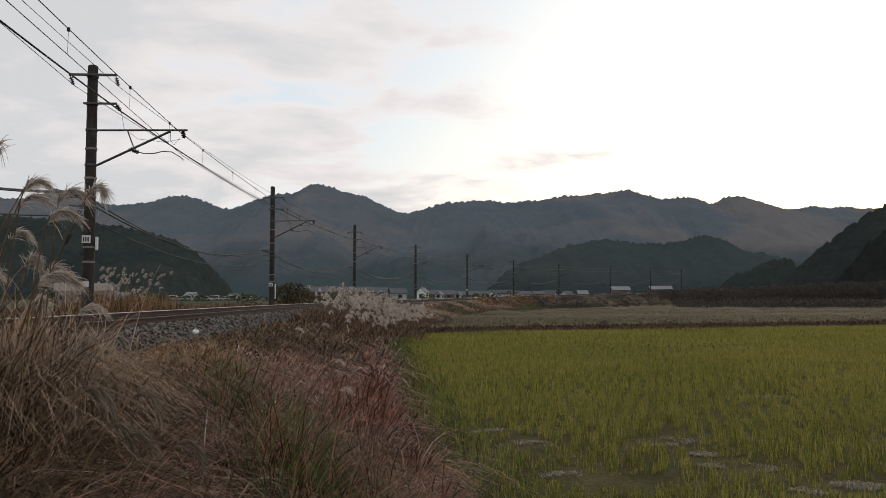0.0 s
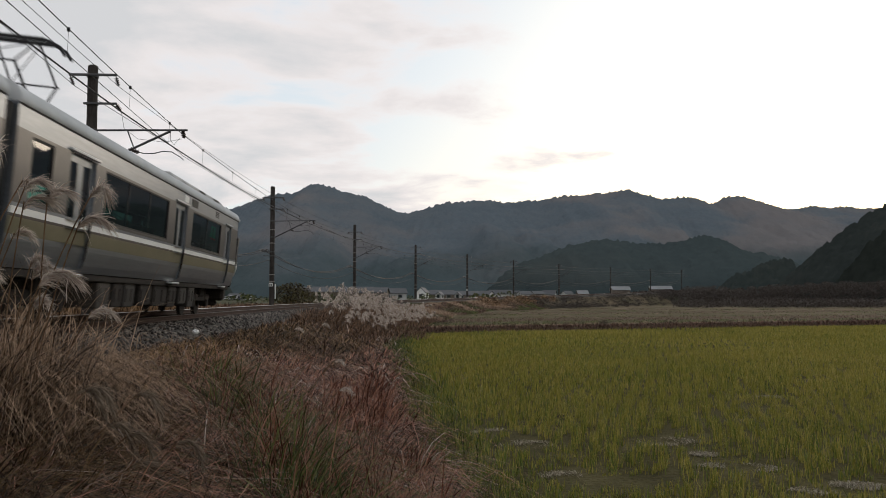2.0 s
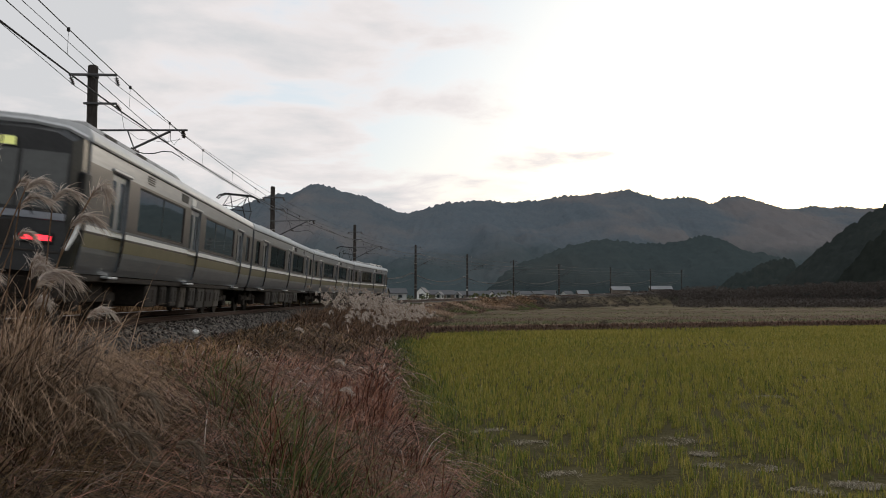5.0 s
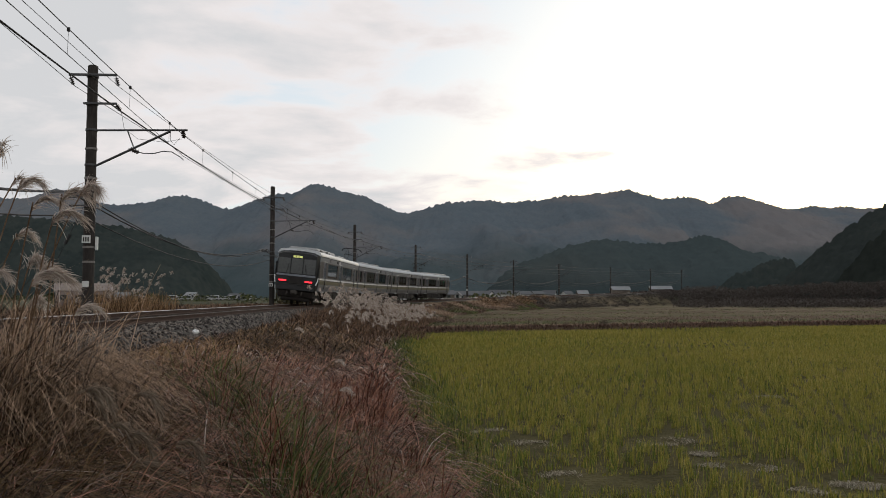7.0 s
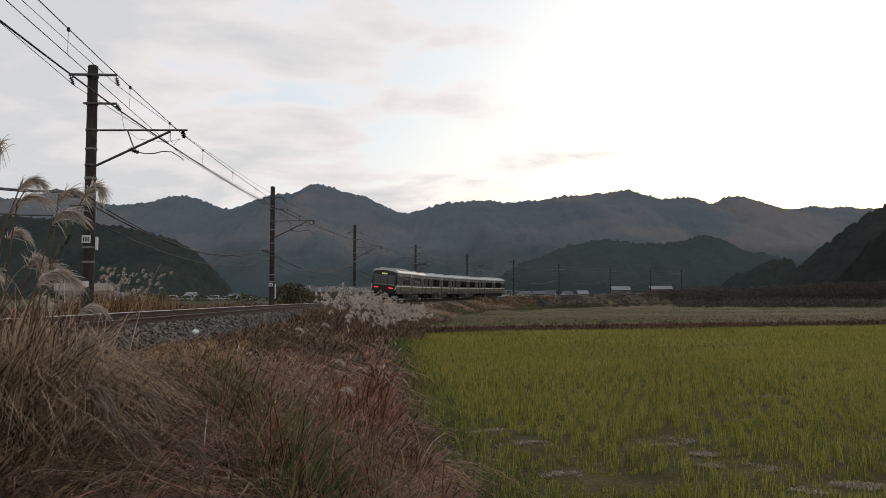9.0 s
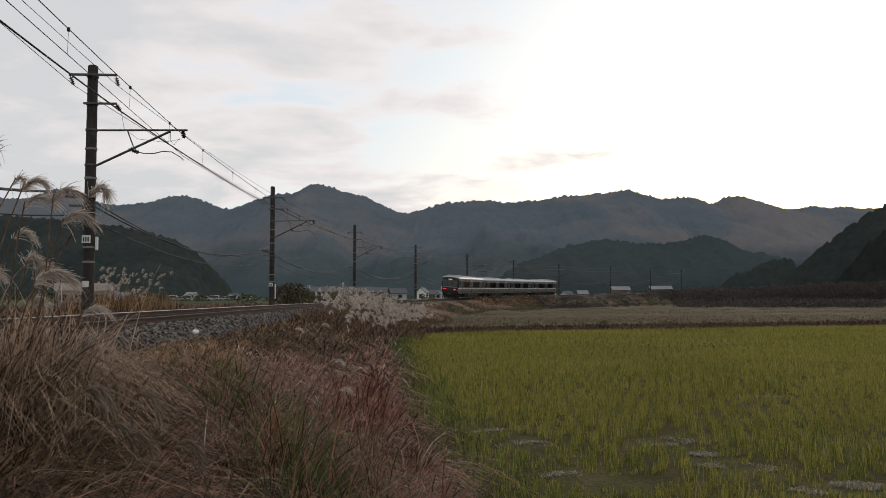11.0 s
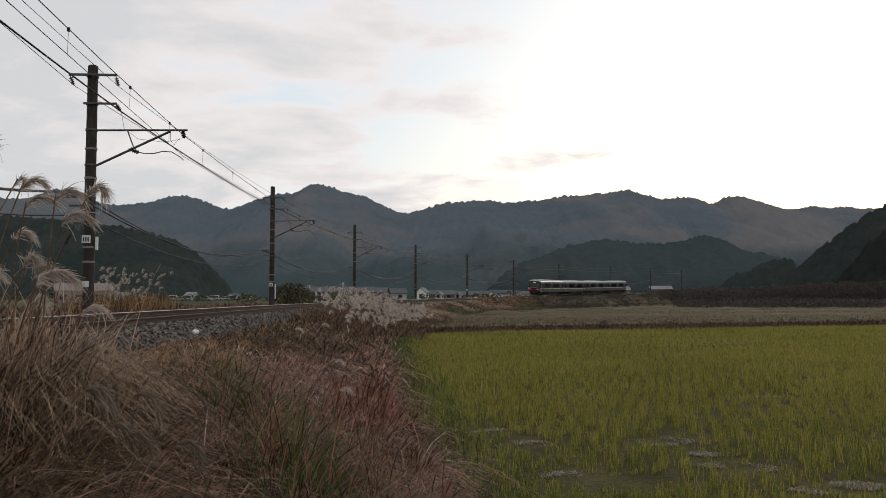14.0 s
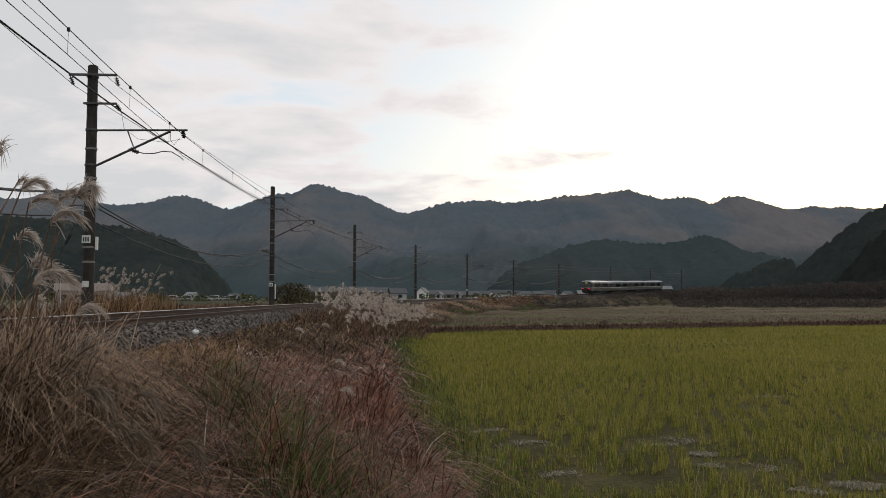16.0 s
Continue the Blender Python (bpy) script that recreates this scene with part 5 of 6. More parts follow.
# bank grass
def make_bank():
    nc, per = 4300, 52
    cy = 2.8 * (62 / 2.8) ** rng.random(nc)
    cx = cy * rng.uniform(-0.58, 0.12, nc)
    cr = np.clip(0.018 * cy, 0.06, 0.45) * rng.uniform(0.6, 1.6, nc)
    ch = rng.uniform(0.6, 1.25, nc)
    ci = np.repeat(np.arange(nc), per)
    pa, pr = rng.uniform(0, 2 * math.pi, nc * per), np.sqrt(rng.random(nc * per))
    x, y = cx[ci] + np.cos(pa) * pr * cr[ci], cy[ci] + np.sin(pa) * pr * cr[ci]
    s, d, zr = lateral(x, y)
    edge = 7.2 + 0.02 * np.clip(s, 0, 60)
    ok = (d > 2.6 + 0.3 * patchy(x, y, 1.1, 3.0)) & (d < edge + 0.25 * patchy(x, y, 2.0, 1.0))
    x, y, d, pa, hm = x[ok], y[ok], d[ok], pa[ok], ch[ci[ok]]
    # one kind of grass to each tussock, by stretches of the bank
    k0 = ci[ok]
    _, cd, _ = lateral(cx, cy)
    jit = rng.normal(0, 1, (6, nc))
    fringe = cd + 0.35 * jit[0]
    strip_x = -2.3 - 0.36 * (cy - 9.5)
    kind = np.full(nc, 0)
    kind[(cy + 2 * jit[1] > 28)] = 1
    kind[(cy + 1.5 * jit[2] > 16.5) & (cy < 33 + 3 * jit[2]) & (fringe < 6.2)] = 2
    kind[(cy > 8.5) & (cy + 1.2 * jit[3] < 18) & (fringe < 4.3)] = 3
    kind[(cy < 9) & (fringe < 5.0)] = 4
    kind[(np.abs(cx - strip_x) < 0.27 + 0.1 * jit[4]) & (cy < 12.5)] = 5
    kind[(fringe > 6.55) & (fringe < 7.05) & (cy < 14) & (cy > 6) & (jit[5] > -0.6)] = 6
    kind[(jit[5] > 1.25)] = 7
    kk = kind[k0]
    pale = (rng.random(len(x)) < np.where(kk == 0, 0.15, 0.08) + 0.06 * patchy(x, y, 1.9, 5.0)) & np.isin(kk, (0, 1, 3))
    mix = rng.random(len(x))
    kk = np.where((kk == 5) & (mix < 0.45), 8, np.where((kk == 0) & (mix < 0.1), 9, np.where((kk == 2) & (mix < 0.2), 9, kk)))
    kinds = [(0, "red_grass", "reddish-brown curling dry grass covering the bank", 0.95, 1.5, 1.8), (1, "brown_grass", "rust-brown dry grass below the pampas stand", 0.9, 1.0, 1.5), (2, "olive_weed", "dark olive-brown weeds at the foot of the ballast", 0.8, 1.6, 1.8),
             (3, "gold_grass", "golden dry grass at the edge of the ballast", 0.95, 1.5, 1.7), (4, "olive_weed", "dark weeds under the pampas clumps", 1.0, 1.6, 1.8), (5, "green_grass", "upright green grass clump among dry grass", 1.3, 1.0, 1.5),
             (6, "rust_grass", "upright rust-red grass beside the field", 1.1, 0.65, 1.3), (7, "dike", "dark withered weeds on the bank", 0.9, 1.0, 1.5), (8, "rust_grass", "rust-orange blades in the green clump", 1.3, 0.9, 1.4), (9, "tan_grass", "scattered tan blades in the bank grass", 1.0, 1.8, 1.8), (10, "pale_grass", "bleached curling dead blades on the bank, leaf highlights put into their colour", 0.95, 1.9, 2.2)]
    kk = np.where(pale, 10, kk)
    for code, m_, lab, tall, lean, droop in kinds:
        for far in (False, True):
            mask = (kk == code) & ((y > 19) == far)
            if far:
                mask &= rng.random(len(x)) < 0.55
            n = int(mask.sum())
            if n == 0:
                continue
            xx, yy, dd, aa, hh = x[mask], y[mask], d[mask], pa[mask], hm[mask]
            H = rng.uniform(0.3, 0.75, n) * np.clip(0.55 + 0.28 * (dd - 2.6), 0.45, 1.0) * hh * tall
            w = np.clip(0.0014 * yy, 0.011, 0.042) * (0.95 if far else 1.0) * (1.25 if code == 10 else 1.0) * rng.uniform(0.7, 1.4, n)
            az = np.where(rng.random(n) < 0.6, aa, rng.normal(0.3, 0.8, n))
            ob = blades("bank_grass", ground_points(xx, yy), H * 1.1, rng.uniform(0.15, 1.0, n) * lean, w, M[m_], segs=3 if far else 5, droop=droop, az=az)
            tagged(ob, lab, "grass", kind="stuff")
    # green rim along the field
    x, y = scatter(60000, -3, 1.8, 5, 60)
    s, d, zr = lateral(x, y)
    e = d - (7.2 + 0.02 * np.clip(s, 0, 60))
    ok = (e > -0.35) & (e < 0.15 + 0.9 * rng.random(len(e)) ** 2)
    x, y = x[ok], y[ok]
    ob = blades("rim_grass", ground_points(x, y), rng.uniform(0.15, 0.4, len(x)), rng.uniform(0.2, 0.9, len(x)), np.clip(0.0011 * y, 0.006, 0.04), M["green_grass"], segs=2)
    tagged(ob, "green grass along the edge of the field", "grass", kind="stuff")


make_bank()


def plume_mesh(bm, base, tip_dir, size, n=70, spread=0.35, rnd=random, wind=Vector((1, 0.15, 0)), hang=0.35):
    """A feathery seed head: fine threads along an axis that arches over with the wind, each thread drooping."""
    base, d0 = Vector(base), Vector(tip_dir).normalized()
    segs = 3 if n > 60 else 2
    w0 = size * (0.0105 if n > 60 else 0.034)
    for i in range(n):
        f = rnd.random() ** 0.85
        p = base + d0 * size * 0.85 * f * (1 - 0.3 * f) + wind * size * 0.34 * f * f + Vector((0, 0, -hang * size * f ** 3))
        axis = (d0 * (1 - 0.6 * f) + wind * 0.84 * f + Vector((0, 0, -3 * hang * f * f))).normalized()
        o = Vector((rnd.gauss(0, 1), rnd.gauss(0, 1), rnd.gauss(0, 0.8))) * spread * 0.8
        d = (axis + wind * 0.3 + o).normalized()
        L = size * rnd.uniform(0.2, 0.68) * (1.1 - 0.5 * f)
        side = d.cross(Vector((rnd.gauss(0, 1), rnd.gauss(0, 1), rnd.gauss(0, 1)))).normalized()
        rnd_drop = rnd.uniform(0.2, 0.8)
        prev = None
        for k in range(segs + 1):
            t = k / segs
            c = p + d * L * (t - 0.15 * t * t) + Vector((0, 0, -rnd_drop * L * t ** 2.0)) + wind * 0.12 * L * t * t
            w = side * w0 * (1 - 0.75 * t)
            cur = (bm.verts.new(c - w), bm.verts.new(c + w))
            if prev:
                bm.faces.new((prev[0], prev[1], cur[1], cur[0]))
            prev = cur


SWAY = []


def make_pampas(x, y, h, lean, az, size, label, seed, thick=0.005, threads=260, blow=None, dull=False):
    """One tall stem with its seed head, standing free so that it can sway about its foot."""
    rnd = random.Random(seed)
    z = float(ground_z(x, y))
    m = Matrix.Translation((x, y, z - 0.02))
    ob = empty("pampas_grass", m)
    tagged(ob, label, "pampas grass", "tall pampas stems on the bank")
    d = Vector((math.cos(az), math.sin(az), 0))
    pts = [d * lean * h * (k / 8) ** 2.2 + Vector((0, 0, h * (k / 8) * (1 - 0.1 * lean * (k / 8)))) for k in range(9)]
    bm = bmesh.new()
    tube(bm, pts, thick, 5)
    part("stem", bm, M["pampas_leaf"], ob)
    bm = bmesh.new()
    plume_mesh(bm, pts[-1] - (pts[-1] - pts[-2]) * 0.3, (pts[-1] - pts[-2]).normalized() + d * 0.15, size * 1.02, threads, 0.5, rnd, Vector((rnd.uniform(0.3, 1.1) if blow is None else blow, rnd.uniform(-0.4, 0.4), 0)), 0.9 if dull else 0.35)
    part("plume", bm, M["plume_dull" if dull else "plume"], ob)
    for k in range(3):
        bm = bmesh.new()
        t0 = pts[1 + k]
        a = rnd.uniform(0, 6.28)
        e = Vector((math.cos(a), math.sin(a), 0))
        L = rnd.uniform(0.4, 0.8) * h * 0.5
        prev = None
        for j in range(6):
            t = j / 5
            c = t0 + e * L * t * 0.9 + Vector((0, 0, L * (0.75 * t - 0.9 * t * t)))
            w = e.cross(Vector((0, 0, 1))) * 0.007 * (1 - t * 0.9)
            cur = (bm.verts.new(c - w), bm.verts.new(c + w))
            if prev:
                bm.faces.new((prev[0], prev[1], cur[1], cur[0]))
            prev = cur
        part("leaf", bm, M["pampas_leaf"], ob)
    return ob, m


def make_clumps():
    # arching leaves of the tall clumps close to the camera
    for x0, x1, y0, y1, h0, h1, n in ((-4.2, -2.9, 5.3, 7.8, 1.0, 2.0, 4400), (-3.0, -2.5, 5.6, 7.6, 0.8, 1.1, 1800)):
        nc = n // 22
        cx, cy = rng.uniform(x0, x1, nc), rng.uniform(y0, y1, nc)
        i = rng.integers(0, nc, n)
        x, y = cx[i] + rng.normal(0, 0.07, n), cy[i] + rng.normal(0, 0.07, n)
        H = rng.uniform(0.55, 1.0, n) * h1 * rng.uniform(0.75, 1.0, nc)[i]
        ob = blades("pampas_leaves", ground_points(x, y), H, rng.uniform(0.1, 0.8, n), rng.uniform(0.006, 0.015, n), M["pampas_leaf"], segs=8, droop=1.7, az=np.where(rng.random(n) < 0.82, rng.uniform(-math.pi, math.pi, n), rng.normal(0, 0.7, n)))
        tagged(ob, "long arching dry pampas leaves on the bank", "pampas grass", kind="stuff")
    # white-plumed stand where the bank meets the line
    n = 500
    bm = bmesh.new()
    rnd = random.Random(3)
    k = 0
    while k < n:
        s, d = rnd.uniform(14, 50), rnd.uniform(3.0, 9.0)
        if d > 6.6 + (s - 14) * 0.07 or (s < 22 and d < 4.4):
            continue
        q = beside(s, d)
        z = float(ground_z(q.x, q.y))
        h = rnd.uniform(0.45, 1.75) * (0.8 if d > 6 else 1)
        tip = Vector((q.x + rnd.uniform(-0.25, 0.35), q.y + rnd.uniform(-0.3, 0.3), z + h))
        plume_mesh(bm, tip, Vector((rnd.uniform(-0.4, 0.8), rnd.uniform(-0.5, 0.5), 0.8)), rnd.uniform(0.32, 0.55), 34, 0.6, rnd, Vector((rnd.uniform(-0.2, 0.9), 0.1, 0)))
        k += 1
    me = bpy.data.meshes.new("pampas_plumes")
    bm.to_mesh(me)
    bm.free()
    me.materials.append(M["plume"])
    tagged(new("pampas_plumes", me), "pale fluffy pampas plumes in a dense stand", "pampas grass", kind="stuff")
    S, Dd = rng.uniform(16, 54, 16000), rng.uniform(2.9, 8.8, 16000)
    P = np.array([tuple(beside(a, b)) for a, b in zip(S, Dd)])
    x, y = P[:, 0], P[:, 1]
    ob = blades("pampas_leaves", ground_points(x, y), rng.uniform(0.4, 1.1, len(x)) * np.clip(1.2 - 0.12 * (Dd - 3), 0.4, 1), rng.uniform(0.2, 1.3, len(x)), np.full(len(x), 0.03), M["brown_grass"], segs=3)
    tagged(ob, "dry reddish leaves below the pampas plumes", "pampas grass", kind="stuff")
    # small stand across the line
    bm = bmesh.new()
    for k in range(70):
        s, d = rnd.uniform(14, 24), rnd.uniform(-6.2, -4.2)
        q = beside(s, d)
        z = float(ground_z(q.x, q.y))
        plume_mesh(bm, (q.x, q.y, z + rnd.uniform(0.9, 2.3)), (rnd.uniform(-0.3, 0.6), 0, 1), rnd.uniform(0.3, 0.45), 44, 0.55, rnd, Vector((0.3, 0.1, 0)), 0.1)
    me = bpy.data.meshes.new("pampas_plumes")
    bm.to_mesh(me)
    bm.free()
    me.materials.append(M["plume"])
    tagged(new("pampas_plumes", me), "pale pampas plumes beyond the track", "pampas grass", kind="stuff")
    S, Dd = rng.uniform(13.5, 24.5, 2600), rng.uniform(-6.4, -4.0, 2600)
    P = np.array([tuple(beside(a, b)) for a, b in zip(S, Dd)])
    ob = blades("pampas_leaves", ground_points(P[:, 0], P[:, 1]), rng.uniform(0.8, 2.1, len(P)), rng.uniform(0.05, 0.5, len(P)), np.full(len(P), 0.022), M["gold_grass"], segs=4)
    tagged(ob, "tan stems and leaves of pampas beyond the track", "pampas grass", kind="stuff")
    for m_, lab, n, h in ((M["tan_grass"], "dry tan grass on the far side of the track", 22000, 0.9), (M["brown_grass"], "rust-brown weeds on the far side of the track", 16000, 1.1), (M["dike"], "dark withered weeds beyond the track", 12000, 1.0)):
        S, Dd = -8 + 90 * rng.random(n) ** 1.2, -3.0 - 15 * rng.random(n) ** 1.5
        ok = patchy(S, Dd, 0.5, h * 3) + rng.normal(0, 0.5, n) > -0.3
        P = np.array([tuple(beside(a, b)) for a, b in zip(S[ok], Dd[ok])])
        k = len(P)
        ob = blades("bank_grass", ground_points(P[:, 0], P[:, 1]), rng.uniform(0.35, 1.0, k) * h, rng.uniform(0.2, 1.0, k), np.clip(0.0011 * P[:, 1], 0.018, 0.09), m_)
        tagged(ob, lab, "grass", kind="stuff")


make_clumps()

# tall swaying stems: place, height, lean, direction of lean, head size
HEADS = [(-2.96, 5.9, 2.86, 0.32, -0.3, 80), (-2.93, 6.0, 2.64, 0.26, 0.1, 90), (-2.88, 6.0, 2.62, 0.27, 0.7, 260), (-2.84, 6.1, 2.5, 0.32, 1.1, 130), (-2.62, 6.0, 2.58, 0.32, 0.9, 150), (-2.44, 6.0, 2.55, 0.28, 0.2, 380), (-2.55, 6.0, 2.36, 0.32, 1.0, 220),
         (-2.82, 6.0, 2.1, 0.26, 0.05, 260), (-2.78, 6.1, 2.04, 0.3, 0.9, 220), (-2.68, 6.0, 1.94, 0.36, 1.2, 300), (-3.1, 6.3, 2.3, 0.26, 0.6, 160), (-3.15, 6.1, 2.0, 0.26, 0.8, 200), (-2.9, 6.3, 1.82, 0.26, 0.8, 200), (-2.6, 6.3, 1.74, 0.26, 1.0, 220)]
for i, (x, y, top, sz, blow, threads) in enumerate(HEADS):
    lean = 0.05 + 0.06 * (i * 7 % 4)
    h = (top - float(ground_z(x - 0.3, y))) / (1 - 0.1 * lean)
    ob, m = make_pampas(x - lean * h * 0.95, y - 0.1, h, lean, -0.4 + 0.5 * (i * 5 % 3), sz, "tall dry pampas stem with a feathery pale plume", 20 + i, threads=threads, blow=blow)
    SWAY.append((ob, m, i))
# brown heads hanging low on the bank
for i, (x, y, top) in enumerate([(-2.16, 5.3, 1.27), (-2.04, 5.3, 1.06), (-1.92, 5.3, 1.0), (-1.64, 5.4, 0.94), (-1.84, 5.2, 0.78), (-2.3, 5.5, 1.25), (-2.0, 5.7, 1.2), (-1.0, 8.6, 0.95), (-1.3, 10.5, 1.1), (-2.2, 13.0, 1.35), (-2.0, 14.5, 1.4)]):
    h = max(0.45, top - float(ground_z(x - 0.2, y)))
    make_pampas(x - 0.45 * h, y, h, 0.45, 0.15, 0.25 if i < 7 else 0.17, "short drooping pampas stem with brown plume", 60 + i, threads=200, blow=0.7, dull=i < 7)


# far vegetation
def leaf_clumps(name, P, R, per, size, material, label, squash=0.8, category="bushes"):
    """Bushes and crowns of many small leaf clumps: centres P, radii R."""
    n = len(P)
    idx = np.repeat(np.arange(n), per)
    m = len(idx)
    v = rng.normal(0, 1, (m, 3))
    v /= np.linalg.norm(v, axis=1)[:, None]
    rad = rng.uniform(0.45, 1.0, m) ** 0.6
    C = P[idx] + v * (R[idx] * rad)[:, None] * np.array([1, 1, squash])
    a, b = rng.normal(0, 1, (m, 3)), rng.normal(0, 1, (m, 3))
    sz = (size * R[idx] * rng.uniform(0.6, 1.4, m))[:, None]
    a, b = a / np.linalg.norm(a, axis=1)[:, None] * sz, b / np.linalg.norm(b, axis=1)[:, None] * sz
    V = np.stack([C - a * 0.5, C + b * 0.6, C + a * 0.5, C - b * 0.4], 1).reshape(-1, 3)
    F = np.arange(m * 4).reshape(-1, 4)
    return tagged(quick_mesh(name, V, F, material), label, category, kind="stuff")


# crest knots: sight lines (across, down) at each range's distance
BACK = [(-400, 350), (40, 352), (96, 334), (134, 339), (172, 360), (220, 363), (268, 359), (297, 351), (330, 347), (354, 354), (383, 366), (407, 371), (431, 366), (450, 357), (490, 343), (522, 343), (544, 326), (572, 327), (608, 340), (645, 348), (681, 366), (713, 379), (758, 368), (785, 358), (867, 355), (890, 360), (954, 355), (990, 346), (1066, 342), (1106, 337), (1132, 344), (1167, 352), (1207, 350), (1243, 355), (1263, 362), (1283, 349), (1314, 346), (1334, 351), (1364, 361), (1389, 369), (1415, 369), (1442, 363), (1465, 368), (1495, 366), (1531, 372), (2000, 385)]
MID = [(860, 520), (876, 498), (917, 466), (963, 452), (990, 439), (1056, 423), (1086, 425), (1116, 430), (1187, 431), (1217, 423), (1248, 415), (1278, 423), (1308, 442), (1344, 448), (1379, 456), (1440, 480), (1500, 510)]
EAST = [(1390, 520), (1410, 484), (1425, 470), (1450, 441), (1495, 408), (1536, 380), (1568, 362), (1680, 300), (1900, 240), (2100, 230)]
SPUR = [(1470, 525), (1500, 480), (1520, 452), (1545, 428), (1568, 410), (1650, 360), (1800, 330)]
KNOLL = [(1270, 516), (1300, 486), (1325, 482), (1352, 466), (1378, 457), (1400, 461), (1415, 480), (1440, 500)]
WEST = [(-420, 350), (0, 380), (48, 385), (143, 391), (220, 403), (268, 414), (316, 427), (346, 447), (370, 472), (388, 503), (402, 531)]


def make_hills():
    """Ranges from far to near, each with trees on its skyline."""

    def line(knots, D, up=0.0):
        return [(px(x, D), hz(y, D) + up) for x, y in knots]

    BD, MD, RD, KD, LD = 2100.0, 900.0, 420.0, 520.0, 620.0
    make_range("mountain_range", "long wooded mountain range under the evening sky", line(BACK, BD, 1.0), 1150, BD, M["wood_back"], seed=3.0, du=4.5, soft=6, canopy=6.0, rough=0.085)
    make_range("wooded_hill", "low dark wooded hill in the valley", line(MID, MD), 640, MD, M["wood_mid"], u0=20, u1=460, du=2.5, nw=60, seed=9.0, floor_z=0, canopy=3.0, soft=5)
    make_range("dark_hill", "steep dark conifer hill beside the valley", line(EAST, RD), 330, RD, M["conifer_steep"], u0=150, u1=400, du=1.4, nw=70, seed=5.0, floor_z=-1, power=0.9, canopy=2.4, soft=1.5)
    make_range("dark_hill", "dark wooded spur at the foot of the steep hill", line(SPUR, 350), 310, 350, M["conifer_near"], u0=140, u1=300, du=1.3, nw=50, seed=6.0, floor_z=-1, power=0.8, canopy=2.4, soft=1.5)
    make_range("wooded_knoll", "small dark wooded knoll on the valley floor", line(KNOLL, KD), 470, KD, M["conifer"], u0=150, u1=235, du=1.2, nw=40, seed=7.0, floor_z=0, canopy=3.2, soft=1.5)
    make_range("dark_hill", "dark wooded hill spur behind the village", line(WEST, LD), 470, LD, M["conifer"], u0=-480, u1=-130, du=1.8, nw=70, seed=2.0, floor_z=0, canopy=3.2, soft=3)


make_hills()


def make_scrub():
    # brown scrub along the far embankment
    n = 1500
    s = rng.uniform(165, 470, n)
    d = rng.uniform(2.6, 11, n)
    P = np.array([tuple(beside(a, b)) for a, b in zip(s, d)])
    P[:, 2] = ground_z(P[:, 0], P[:, 1]) + 0.2
    leaf_clumps("embankment_scrub", P, rng.uniform(0.5, 1.3, n) * np.clip((d - 1.9) / 3.2, 0.3, 1), 50, 0.23, M["thicket"], "dark brown scrub on the railway embankment")
    n = 60
    s, d = rng.uniform(128, 190, n), rng.uniform(3.2, 6, n)
    P = np.array([tuple(beside(a, b)) for a, b in zip(s, d)])
    P[:, 2] = ground_z(P[:, 0], P[:, 1]) + 0.4
    leaf_clumps("embankment_scrub", P, rng.uniform(0.5, 1.0, n), 110, 0.25, M["tan_grass"], "tan tall weeds on the embankment")
    n = 22000
    s, d = 52 + 125 * rng.random(n) ** 1.2, rng.uniform(2.7, 9.5, n)
    P = np.array([tuple(beside(a, b)) for a, b in zip(s, d)])
    kind = patchy(P[:, 0], P[:, 1] * 0.4, 0.5, 1.0) + rng.normal(0, 0.3, n)
    for mask, m_, lab in ((kind > 0.35, M["green_grass"], "green grass on the embankment slope"), (kind < -0.3, M["fallow"], "pale dry grass on the embankment slope"), ((kind <= 0.35) & (kind >= -0.3), M["dike"], "brown withered grass on the embankment slope")):
        q = P[mask]
        k = len(q)
        ob = blades("slope_grass", ground_points(q[:, 0], q[:, 1]), rng.uniform(0.2, 0.7, k), rng.uniform(0.3, 1.3, k), np.clip(0.0008 * q[:, 1], 0.03, 0.12), m_, segs=3)
        tagged(ob, lab, "grass", kind="stuff")
    # round olive bush and dark shrubs behind the line
    P = np.array([(*at(518, 84), 2.3), (*at(503, 86), 2.2), (*at(537, 88), 2.0)])
    leaf_clumps("round_bush", P, np.array([1.5, 1.4, 1.3]), 1000, 0.12, M["olive_bush"], "rounded olive-brown bush beside the track", category="bush")
    n = 260
    x = rng.uniform(-190, 20, n)
    y = rng.uniform(170, 420, n)
    P = np.stack([x, y, ground_z(x, y) + 0.8], -1)
    leaf_clumps("valley_shrubs", P, rng.uniform(0.8, 2.2, n), 40, 0.32, M["bush_green"], "dark shrubs and garden trees in the village")
    n = 1300
    y = rng.uniform(215, 400, n)
    x = y * rng.uniform(0.27, 0.62, n)
    P = np.stack([x, y, ground_z(x, y) + 0.8], -1)
    leaf_clumps("valley_shrubs", P, rng.uniform(0.8, 2.2, n), 40, 0.27, M["thicket"], "dark scrub along the foot of the hills")
    # tall dark thicket at the foot of the hills, higher towards the east
    n = 2000
    y = rng.uniform(300, 350, n)
    b = rng.uniform(0.2, 0.6, n)
    x = y * b
    g = ground_z(x, y)
    top = 1.8 + (0.0075 + 0.05 * (b - 0.2)) * y + 0.6 * patchy(x, y * 0.3, 0.3, 1.0)
    P = np.stack([x, y, g + (top - g) * rng.random(n) ** 0.7 - 0.8], -1)
    leaf_clumps("thicket", P, rng.uniform(0.8, 1.7, n), 36, 0.34, M["thicket"], "dark leafless thicket along the foot of the hills")
    # dry grass on the low dike and the fallow fields beyond
    n = 16000
    x = rng.uniform(-6, 46, n)
    y = field_edge(x) + rng.uniform(-0.1, 1.6, n)
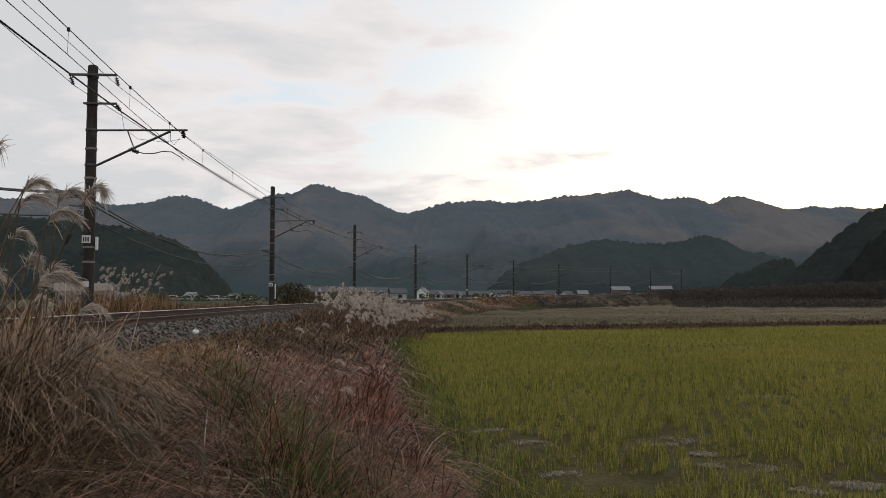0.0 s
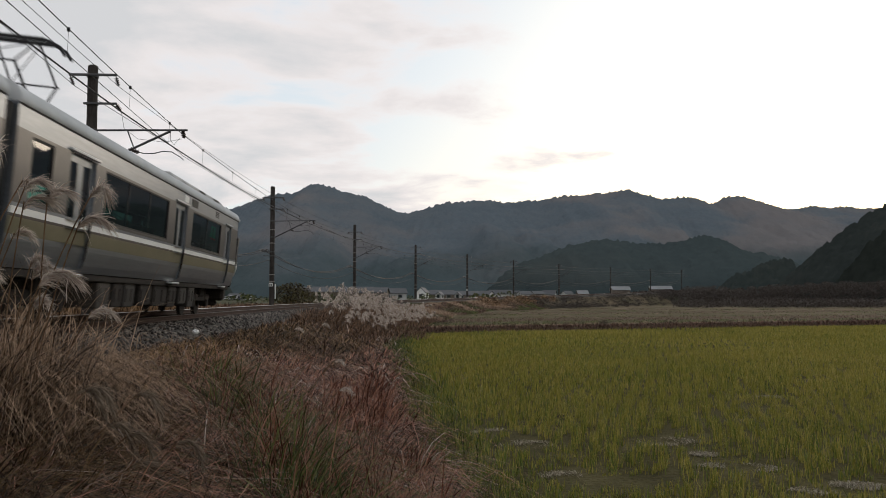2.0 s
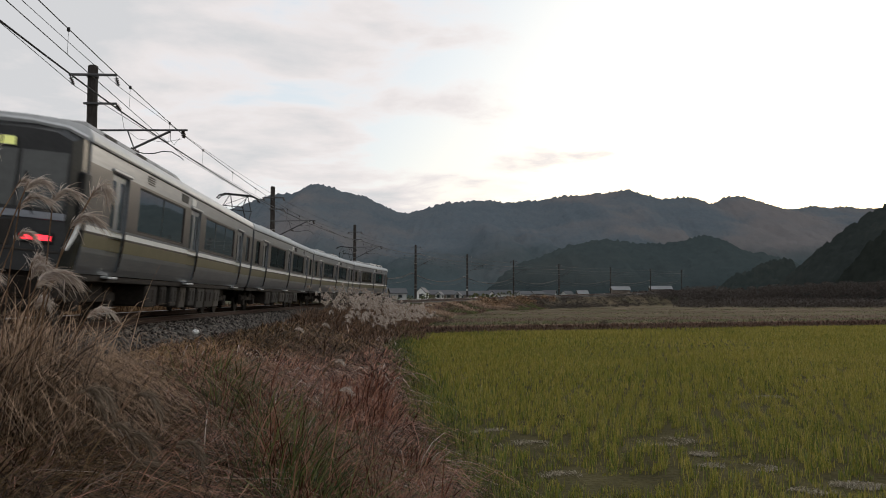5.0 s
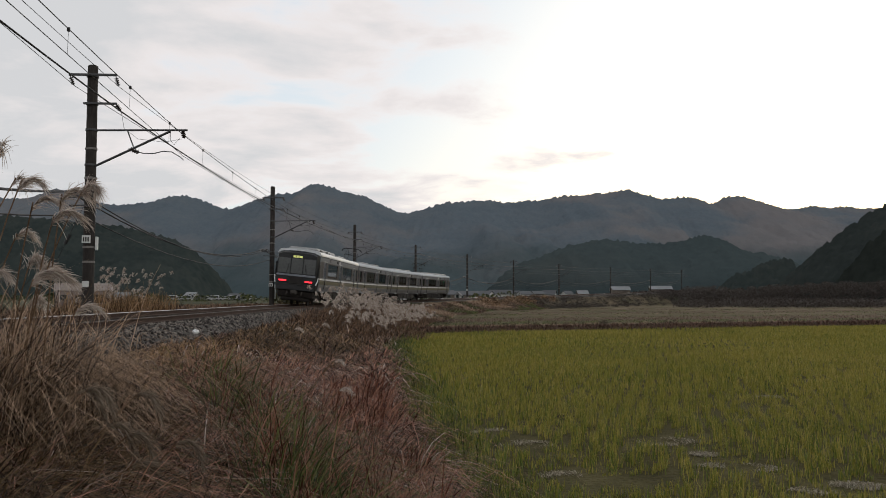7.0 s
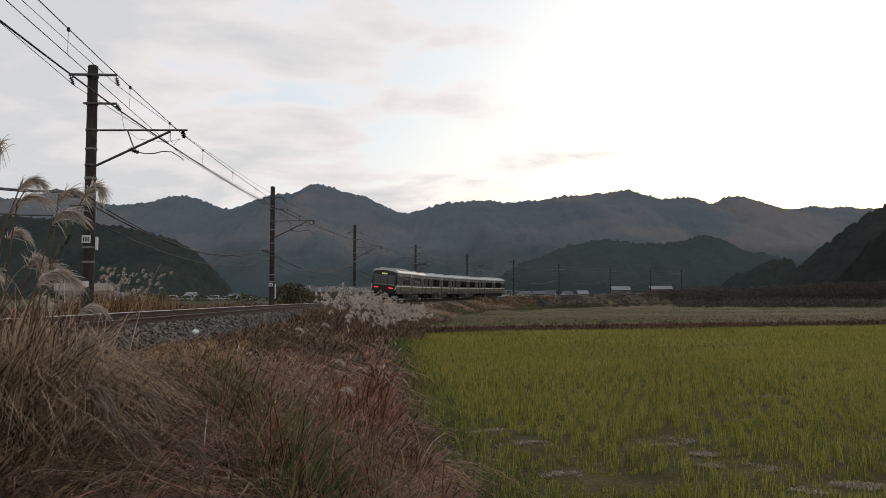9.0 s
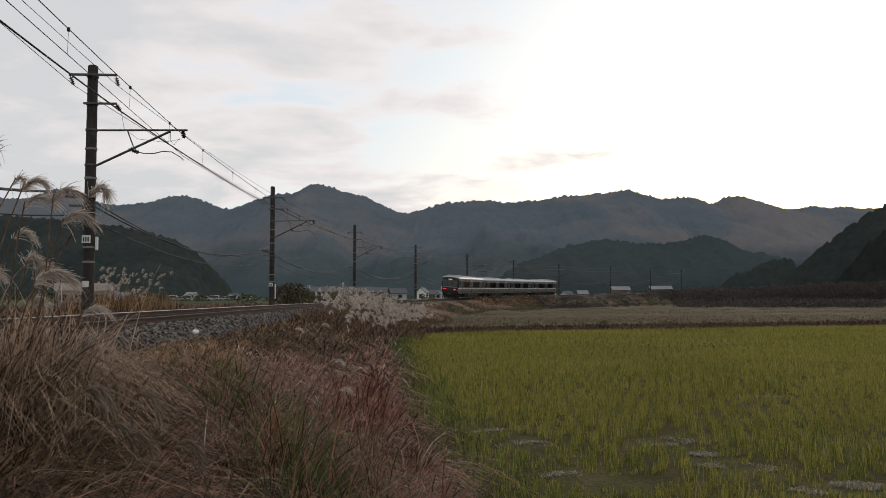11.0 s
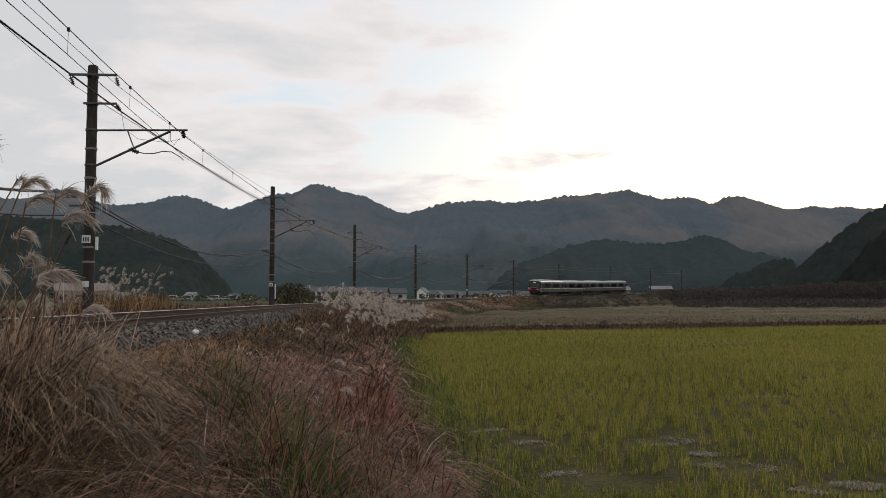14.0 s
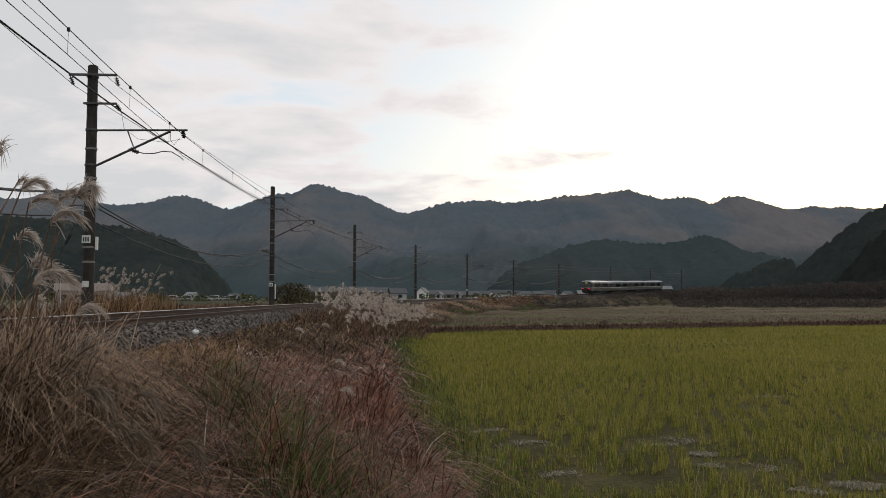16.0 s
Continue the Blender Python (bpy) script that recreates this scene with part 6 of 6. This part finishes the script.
    ob = blades("dike_grass", ground_points(x, y), rng.uniform(0.12, 0.34, n), rng.uniform(0.2, 0.9, n), np.full(n, 0.05), M["dike"], segs=2)
    tagged(ob, "red-brown dry grass on the field dike", "grass", kind="stuff")
    n = 75000
    e = 1.5 * (170 / 1.5) ** rng.random(n)
    y = 46 + e + rng.uniform(-3, 12, n)
    x = y * rng.uniform(-0.1, 0.56, n)
    e = y - field_edge(x)
    s, d, _ = lateral(x, y)
    ok = (d > 3.5) & (e > 1.4)
    x, y, e, d = x[ok], y[ok], e[ok], d[ok]
    band = np.sin(e * 0.17 + 0.8 * patchy(x, y, 0.05, 1.0)) + rng.normal(0, 0.3, len(e))
    pale = ((e < 13) & (d > 9)) | ((band > 0.95) & (rng.random(len(e)) < 0.5))
    red = ~pale & (band < -0.2)
    for mask, m_, lab in ((pale, M["fallow"], "tan dry grass on the fallow fields"), (red, M["dike"], "brown weeds on the fallow fields"), (~pale & ~red, M["green_grass"], "olive grass on the fallow fields")):
        k = int(mask.sum())
        w = 0.0009 * y[mask]
        ob = blades("fallow_grass", ground_points(x[mask], y[mask]), rng.uniform(0.06, 0.17, k), rng.uniform(0.3, 1.2, k), w, m_, segs=2)
        tagged(ob, lab, "grass", kind="stuff")
    # a few dark weeds sticking up from the dike
    n = 26
    x = rng.uniform(2, 30, n)
    P = np.stack([x, field_edge(x) + 1.5, np.full(n, 0.4)], -1)
    leaf_clumps("dike_weeds", P, rng.uniform(0.12, 0.3, n), 60, 0.3, M["bush"], "small dark weeds on the dike", category="weeds")


make_scrub()


# ballast stones on the visible shoulder
def make_stones():
    n = 9000
    s = -6 + 70 * rng.random(n) ** 1.4
    off = rng.uniform(0.75, 3.1, n)
    up = np.where(off < 1.75, -0.16, -0.17 - (off - 1.75) * 0.434)
    P = np.array([tuple(beside(a, b, c, True)) for a, b, c in zip(s, off, up)])
    R = rng.uniform(0.026, 0.06, n)
    base = np.array([(1, 0, 0), (-1, 0, 0), (0, 1, 0), (0, -1, 0), (0, 0, 1), (0, 0, -1)], float)
    V = base[None] * R[:, None, None] * rng.uniform(0.6, 1.3, (n, 6, 1)) + rng.normal(0, 0.006, (n, 6, 3)) + P[:, None]
    f = np.array([(0, 2, 4), (2, 1, 4), (1, 3, 4), (3, 0, 4), (2, 0, 5), (1, 2, 5), (3, 1, 5), (0, 3, 5)])
    F = (np.arange(n)[:, None, None] * 6 + f[None]).reshape(-1, 3)
    tagged(quick_mesh("ballast_stones", V.reshape(-1, 3), F, M["stone"]), "loose grey crushed stones on the ballast shoulder", "gravel", kind="stuff")


make_stones()


def make_litter():
    """A crumpled white plastic scrap caught at the edge of the ballast."""
    bm = bmesh.new()
    bmesh.ops.create_icosphere(bm, subdivisions=3, radius=0.07)
    for v in bm.verts:
        k = 1 + 0.5 * noise.noise(v.co * 14) + 0.3 * noise.noise(v.co * 31)
        v.co = Vector((v.co.x * 1.1 * k, v.co.y * 0.7 * k, v.co.z * 0.75 * k))
    x, y = -5.72, 20.2
    ob = part("plastic_scrap", bm, M["white"], None)
    ob.matrix_basis = Matrix.Translation((x, y, float(ground_z(x, y)) + 0.32))
    tagged(ob, "crumpled white plastic scrap caught in dry grass", "litter")


make_litter()


# ---- motion ----
def motions():
    times = [0.25 * i for i in range(65)]
    for i, car in enumerate(CARS):
        walk(car, [(t, car_pose(head_at(t) - (i + 0.5) * CAR, turned=(i == 3))) for t in times])
    # tall stems sway in the wind, harder in the train's draught
    for ob, m, i in SWAY:
        rows = []
        for t in times:
            gust = 1.6 + 3.0 * math.exp(-0.5 * ((t - 3.2) / 1.5) ** 2)
            a = gust * (math.sin(2.1 * t + 1.7 * i) * 0.6 + 0.4 * math.sin(4.3 * t + 0.9 * i)) + 0.3 * gust - 1
            b = 0.4 * gust * math.sin(1.6 * t + 2.3 * i)
            rows.append((t, m @ pose(0, 0, 0, b, a, 0)))
        walk(ob, rows)


motions()
